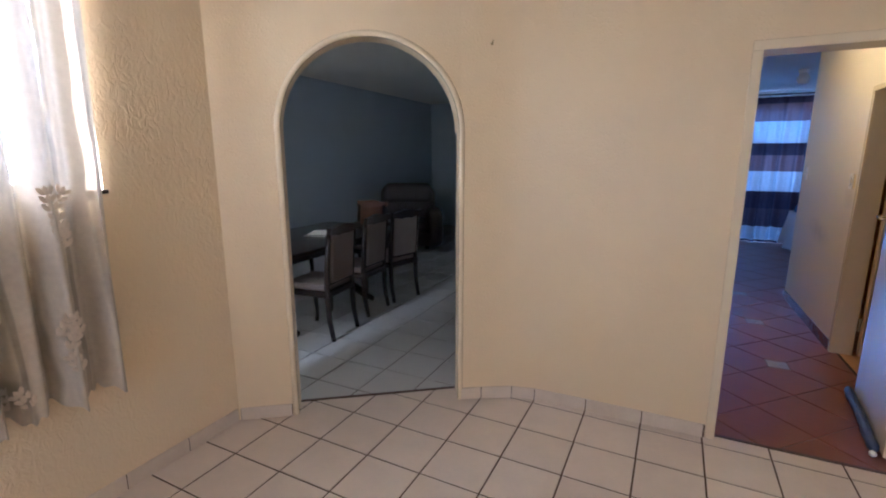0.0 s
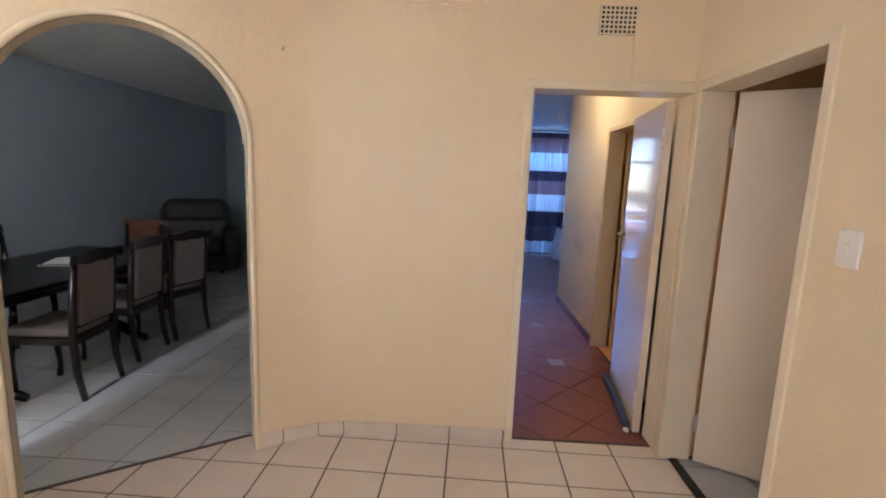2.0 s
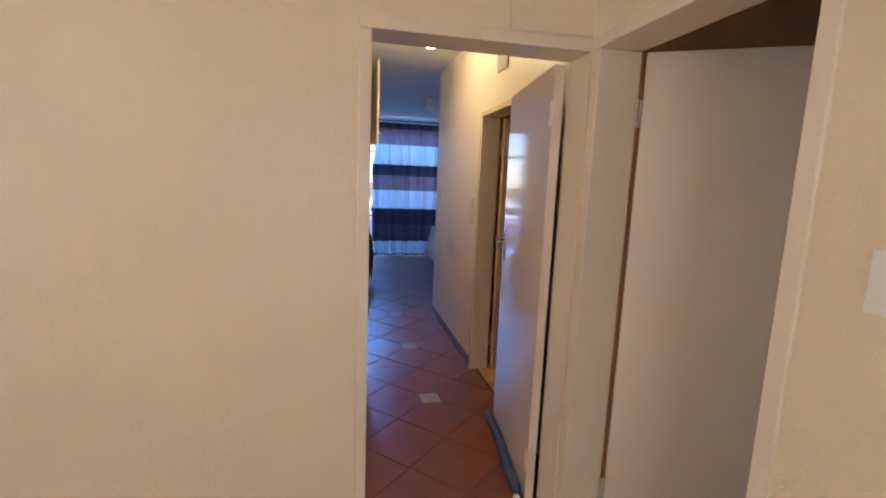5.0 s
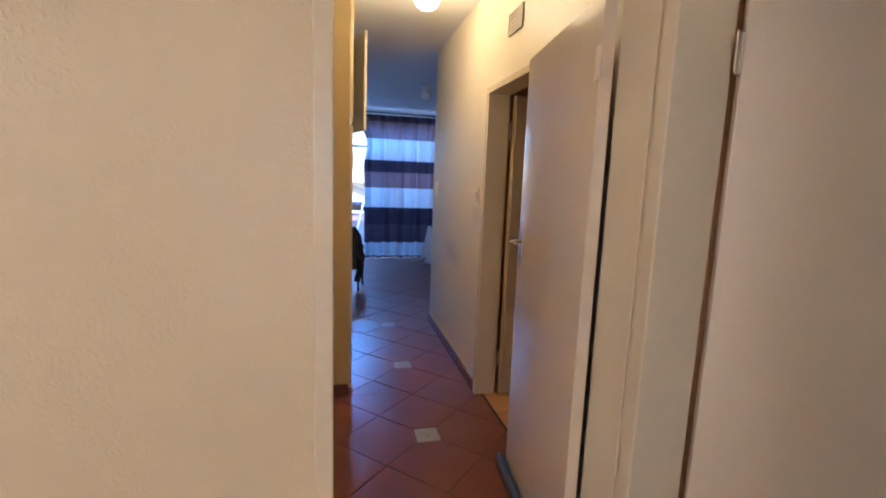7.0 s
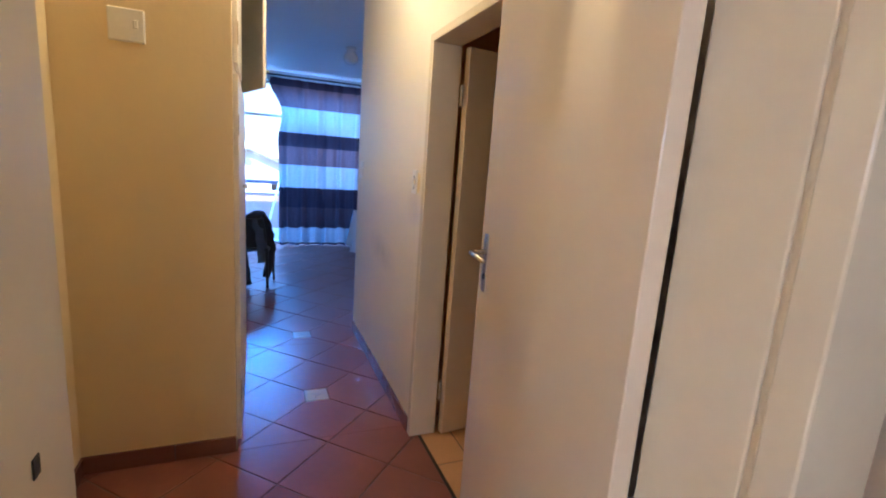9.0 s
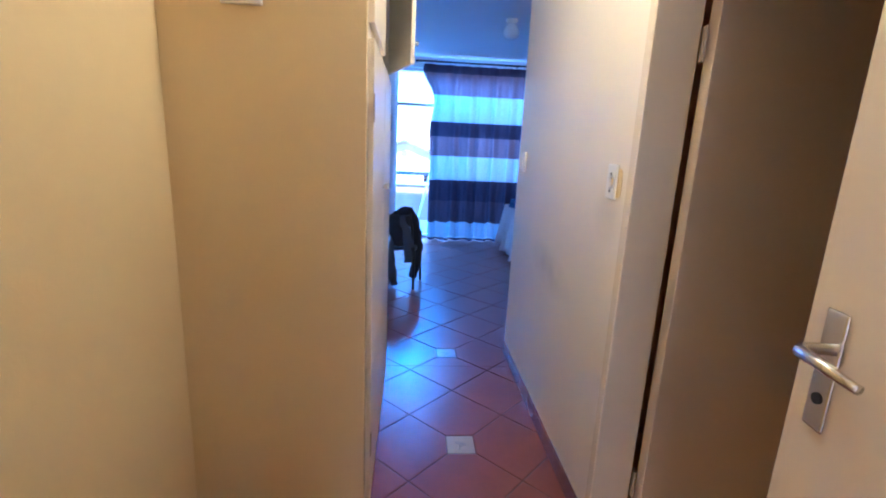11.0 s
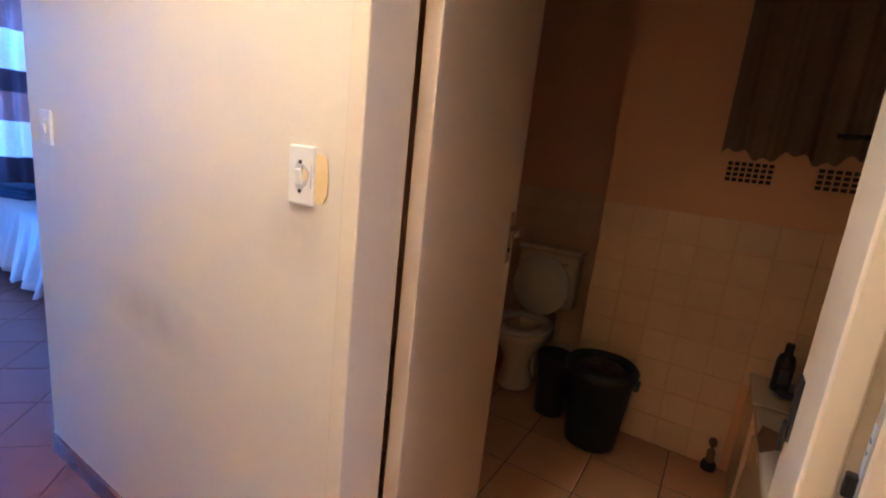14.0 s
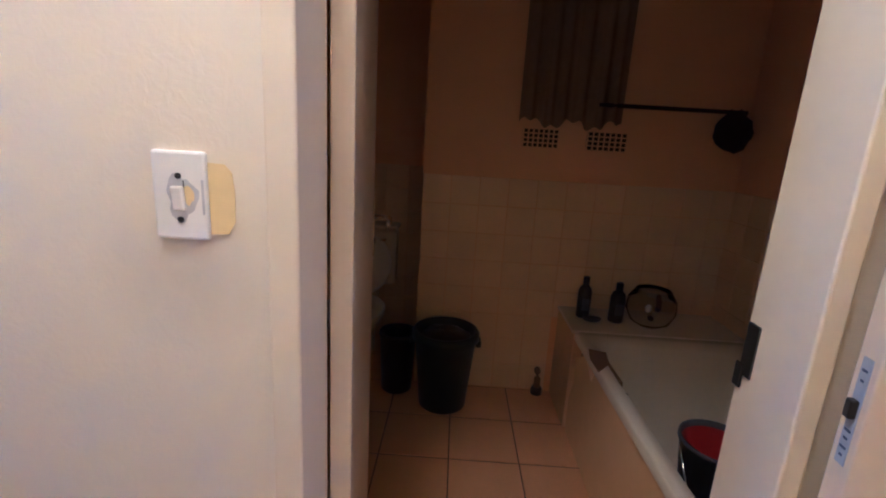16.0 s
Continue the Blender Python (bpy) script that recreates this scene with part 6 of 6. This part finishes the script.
# ---- skirting tiles ----
def skirting(name, line, side, piece, h, t, material, label):
    """Tiles along the foot of a wall: line of plan points, set off to the given side."""
    ob = thing(name, label, "baseboard", None, "", "structure")
    pts = [Vector(p) for p in line]
    dist = [0.0]
    for a, b in zip(pts, pts[1:]):
        dist.append(dist[-1] + (b - a).length)

    def at(s):
        for i in range(len(pts) - 1):
            if s <= dist[i + 1] or i == len(pts) - 2:
                return pts[i] + (pts[i + 1] - pts[i]) * ((s - dist[i]) / (dist[i + 1] - dist[i]))
    s = 0.0
    cuts = [0.0]
    while s < dist[-1] - 1e-6:
        nxt = min(s + piece, dist[-1])
        for d in dist[1:-1]:
            if s + 0.05 < d < nxt - 0.05:
                nxt = d
                break
        cuts.append(nxt)
        s = nxt
    for a, b in zip(cuts, cuts[1:]):
        p, q = at(a + 0.003), at(b - 0.003)
        d = (q - p).normalized()
        n = Vector((-d.y, d.x)) * side
        bm = bmesh.new()
        f0, f1 = p + n * t, q + n * t
        verts = [bm.verts.new((v.x, v.y, z)) for z in (0.001, h) for v in (p, q, f1, f0)]
        bmesh.ops.convex_hull(bm, input=verts)
        top = [e for e in bm.edges if all(v.co.z > h - 1e-4 for v in e.verts) and all((Vector(v.co[:2]) - p).dot(n) > t * 0.5 for v in e.verts)]
        bmesh.ops.bevel(bm, geom=top, offset=0.003, segments=2, affect="EDGES")
        part("tile", bm, material, ob)
    for p, q in zip(pts, pts[1:]):
        d = (q - p).normalized()
        n = Vector((-d.y, d.x)) * side
        bm = bmesh.new()
        bmesh.ops.convex_hull(bm, input=[bm.verts.new((v.x, v.y, z)) for z in (0.001, h - 0.003) for v in (p, q, q + n * t * 0.6, p + n * t * 0.6)])
        part("joint_bed", bm, M["grout"] if material is M["skirt"] else M["red_grout"], ob)
    return ob


skirting("baseboard_lounge", [on_arch(S1 + 0.012), (-0.955, 2.732), (-0.78, 2.827), (-0.635, 2.861), (-0.32, YD), (0.325, YD)], -1, 0.318, 0.078, 0.010, M["skirt"], "cream skirting tiles along the curved lounge wall")
skirting("baseboard_arch", [on_arch(0.01), on_arch(S0 - 0.03)], -1, 0.318, 0.075, 0.010, M["skirt"], "cream skirting tile beside the arch")
skirting("baseboard_window_wall", [(XL, -1.0), (XL, 1.86)], -1, 0.318, 0.078, 0.010, M["skirt"], "cream skirting tiles under the lounge window")
skirting("baseboard_side_wall", [(XR, -1.0), (XR, 1.91)], 1, 0.318, 0.078, 0.010, M["skirt"], "cream skirting tiles beside the side door")
skirting("baseboard_hall", [(XH, 4.65), (XH, YEND)], 1, 0.36, 0.082, 0.010, M["red_skirt"], "dark red skirting tiles along the hall wall")
skirting("baseboard_hall_near", [(XH, YD + T + 0.01), (XH, 3.82)], 1, 0.36, 0.082, 0.010, M["red_skirt"], "dark red skirting tiles behind the hall door")
skirting("baseboard_hall_recess", [(XHL, YD + T + 0.01), (XHL, YC), (XC, YC)], -1, 0.36, 0.082, 0.010, M["red_skirt"], "dark red skirting tiles in the hall recess")
skirting("baseboard_balcony", [(-2.0, YF), (0.325, YF)], -1, 0.36, 0.082, 0.010, M["red_skirt"], "dark red skirting tiles beside the balcony door")

# thresholds
structure("trim_threshold_side", boxed((XR + 0.055, 1.97, -0.003), (XR + 0.10, 2.795, 0.006), 0.002), M["dark_metal"], "dark metal threshold strip in the side doorway", "trim")
structure("trim_threshold_hall", boxed((0.38, YD + 0.035, -0.003), (1.16, YD + 0.052, 0.005), 0.002), M["red_grout"], "dark joint strip in the hall doorway", "trim")


def arch_threshold():
    bm = bmesh.new()
    prism(bm, [on_arch(S0, T - 0.012), on_arch(S1, T - 0.012), on_arch(S1, T + 0.006), on_arch(S0, T + 0.006)], -0.003, 0.004)
    bmesh.ops.recalc_face_normals(bm, faces=bm.faces)
    structure("trim_threshold_arch", bm, M["red_grout"], "dark joint strip under the arch", "trim")


arch_threshold()


# ---- floor tiles ----
def tiles(owner, name, polys, material, keep, z1=0.0, z0=-0.010):
    """Each outline a tile; those that keep() picks are parts of their own, the rest are joined."""
    near, rest = [], []
    for p in polys:
        cx, cy = sum(q[0] for q in p) / len(p), sum(q[1] for q in p) / len(p)
        (near if keep(cx, cy) else rest).append((p, cx, cy))
    shared = {}
    rnd = random.Random(len(polys))
    for p, cx, cy in near[:300]:
        key = tuple((round(x - cx, 3), round(y - cy, 3)) for x, y in p)
        me = shared.get(key)
        if me is None:
            bm = bmesh.new()
            slab_piece(bm, key, z0, z1)
            me = bpy.data.meshes.new(name)
            bm.to_mesh(me)
            bm.free()
            me.materials.append(material)
            shared[key] = me
        ob = new(name, me)
        ob.location = (cx, cy, rnd.uniform(-0.0008, 0.0004))
        ob.rotation_euler = (rnd.uniform(-0.0015, 0.0015), rnd.uniform(-0.0015, 0.0015), 0)
        ob.parent = owner
    rest += near[300:]
    if rest:
        bm = bmesh.new()
        for p, _, _ in rest:
            slab_piece(bm, p, z0, z1)
        o = part(name + "_field", bm, material, owner)
        tagged(o, kind="stuff")


def grid_polys(x0, y0, px, py, gap, planes, i0, i1, j0, j1, least=0.0006, turn=0.0):
    """turn: degrees by which the grid is laid askew about (x0, y0)."""
    out, ct, st = [], math.cos(radians(turn)), math.sin(radians(turn))
    for i in range(i0, i1):
        for j in range(j0, j1):
            a, b = x0 + i * px, y0 + j * py
            p = [(a + gap, b + gap), (a + px - gap, b + gap), (a + px - gap, b + py - gap), (a + gap, b + py - gap)]
            p = [(x0 + (x - x0) * ct - (y - y0) * st, y0 + (x - x0) * st + (y - y0) * ct) for x, y in p]
            p = clip(p, planes)
            if len(p) >= 3 and area(p) > least:
                out.append(p)
    return out


fl = bpy.data.objects["floor_lounge"]
A = on_arch(0.0, T - 0.014)
arch_in = (ARCH_N.x, ARCH_N.y, ARCH_N.x * A[0] + ARCH_N.y * A[1])
tiles(fl, "tile", grid_polys(-0.325, 2.512, 0.317, 0.301, 0.0045, [(-1, 0, -XL), (1, 0, XR + 0.052), (0, 1, YD + 0.032), arch_in], -7, 6, -17, 3, 0.0006, -1.0), M["tile"], lambda x, y: y > 0.2)
fd = bpy.data.objects["floor_dining"]
B = on_arch(0.0, T + 0.008)
arch_out = (-ARCH_N.x, -ARCH_N.y, -(ARCH_N.x * B[0] + ARCH_N.y * B[1]))
tiles(fd, "tile", grid_polys(-2.08, 2.47, 0.34, 0.34, 0.0042, [(-1, 0, 4.75), (1, 0, -0.56), (0, 1, 9.5), arch_out], -8, 6, -7, 21), M["pale_tile"], lambda x, y: y < 6.2 and x > -3.4 and y > 1.6)


def diagonal_floor():
    """Terracotta squares laid on the diagonal, small white tiles let in at every other crossing."""
    owner = bpy.data.objects["floor_hall"]
    h, g = 0.2555, 0.004
    cx0, cy0 = 0.893, 5.178                     # a white inset
    rooms = [
        [(-1, 0, -XHL), (1, 0, XH + 0.05), (0, -1, -(YD + 0.054)), (0, 1, YC)],
        [(-1, 0, -XC), (1, 0, XH + 0.05), (0, -1, -YC), (0, 1, 6.0)],
        [(-1, 0, 2.0), (1, 0, 5.0), (0, -1, -6.0), (0, 1, YF + 0.04)],
    ]
    s = 0.068
    insets = [(cx0, cy0 + 2 * h * 2 * k) for k in range(-1, 2)]
    polys, white = [], []
    for i in range(-16, 22):
        for j in range(-16, 26):
            # centres of squares lie half a diagonal off the crossings
            if (i + j) % 2 == 0:
                continue
            cx, cy = cx0 + i * h, cy0 + j * h
            sq = [(cx, cy - h + g), (cx + h - g, cy), (cx, cy + h - g), (cx - h + g, cy)]
            for ix, iy in insets:
                if abs(ix - cx) + abs(iy - cy) < h + 0.01:
                    if abs(ix - cx) > abs(iy - cy):
                        k = 1 if ix > cx else -1
                        sq = clip(sq, [(k, 0, k * ix - s - 0.004)])
                    else:
                        k = 1 if iy > cy else -1
                        sq = clip(sq, [(0, k, k * iy - s - 0.004)])
            for planes in rooms:
                p = clip(sq, planes)
                if len(p) >= 3 and area(p) > 0.0006:
                    polys.append(p)
    tiles(owner, "tile", polys, M["red_tile"], lambda x, y: -0.2 < x < 2.6 and y < 9.2)
    for ix, iy in insets:
        ob = part("inset_tile", boxed((ix - s, iy - s, -0.01), (ix + s, iy + s, 0.0005), 0.002), M["inset"], owner, "small white inset tile with a grey motif")
        bm = bmesh.new()
        for dx, dy, r in ((-0.012, 0.012, 0.014), (0.004, 0.006, 0.016), (0.018, 0.0, 0.012), (0.004, -0.012, 0.011), (-0.004, -0.028, 0.006), (-0.012, -0.042, 0.005)):
            vs = prism(bm, [(ix + dx + r * math.cos(a * math.pi / 5), iy + dy + r * 0.7 * math.sin(a * math.pi / 5)) for a in range(10)], 0.0, 0.0012 + 0.0001 * len(bm.verts) / 20)
        part("motif", bm, M["inset_ink"], ob)


diagonal_floor()
fb = bpy.data.objects["floor_bathroom"]
tiles(fb, "tile", grid_polys(2.89, 4.34, 0.335, 0.33, 0.003, [(-1, 0, -(XH + 0.056)), (1, 0, 3.86), (0, -1, -BATH_Y0), (0, 1, BATH_Y1)], -6, 4, -6, 5), M["bath_floor"], lambda x, y: True)
fs = bpy.data.objects["floor_side_room"]
tiles(fs, "tile", grid_polys(1.30, 2.40, 0.33, 0.33, 0.003, [(-1, 0, -(XR + 0.102)), (1, 0, 4.4), (0, -1, 2.5), (0, 1, 2.80)], -1, 10, -15, 2), M["pale_tile"], lambda x, y: x < 2.4 and y > 1.2)
structure("trim_threshold_bathroom", boxed((XH + 0.04, 3.875, -0.004), (XH + 0.056, 4.595, 0.003)), M["dark_metal"], "dark joint strip in the bathroom doorway", "trim")


# ---- bathroom wall tiles ----
def wall_tiles():
    owner = bpy.data.objects["wall_bath_far"]
    w, hgt, g, t = 0.158, 0.1575, 0.0016, 0.006
    shared = {}

    def put(parent, m, ww, hh):
        key = (round(ww, 3), round(hh, 3))
        me = shared.get(key)
        if me is None:
            bm = boxed((g, -t, g), (ww - g, 0.003, hh - g), 0.0015)
            me = bpy.data.meshes.new("tile")
            bm.to_mesh(me)
            bm.free()
            me.materials.append(M["bath_tile"])
            shared[key] = me
        o = new("tile", me)
        o.matrix_world = m
        o.parent = parent
    for r in range(8):
        k = 0
        y = BATH_C
        while y > BATH_Y0 + 0.02:
            ww = min(w, y - BATH_Y0)
            if not (y - ww / 2 < 3.745 and r * hgt < 0.38):
                put(owner, pose(BATH_X, y, r * hgt + 0.002, 0, 0, -90), ww, hgt)
            y -= w
    side = bpy.data.objects["wall_bath_side"]
    for r in range(3, 8):
        x = BATH_X - 0.007
        while x > 1.9:
            put(side, pose(x, BATH_Y0, r * hgt + 0.002, 0, 0, 180), w, hgt)
            x -= w
    duct = bpy.data.objects["wall_bath_toilet"]
    for r in range(8):
        y = BATH_Y1 - 0.002
        while y > BATH_C + 0.02:
            ww = min(w, y - BATH_C - 0.005)
            put(duct, pose(3.86, y, r * hgt + 0.002, 0, 0, -90), ww, hgt)
            y -= w


wall_tiles()
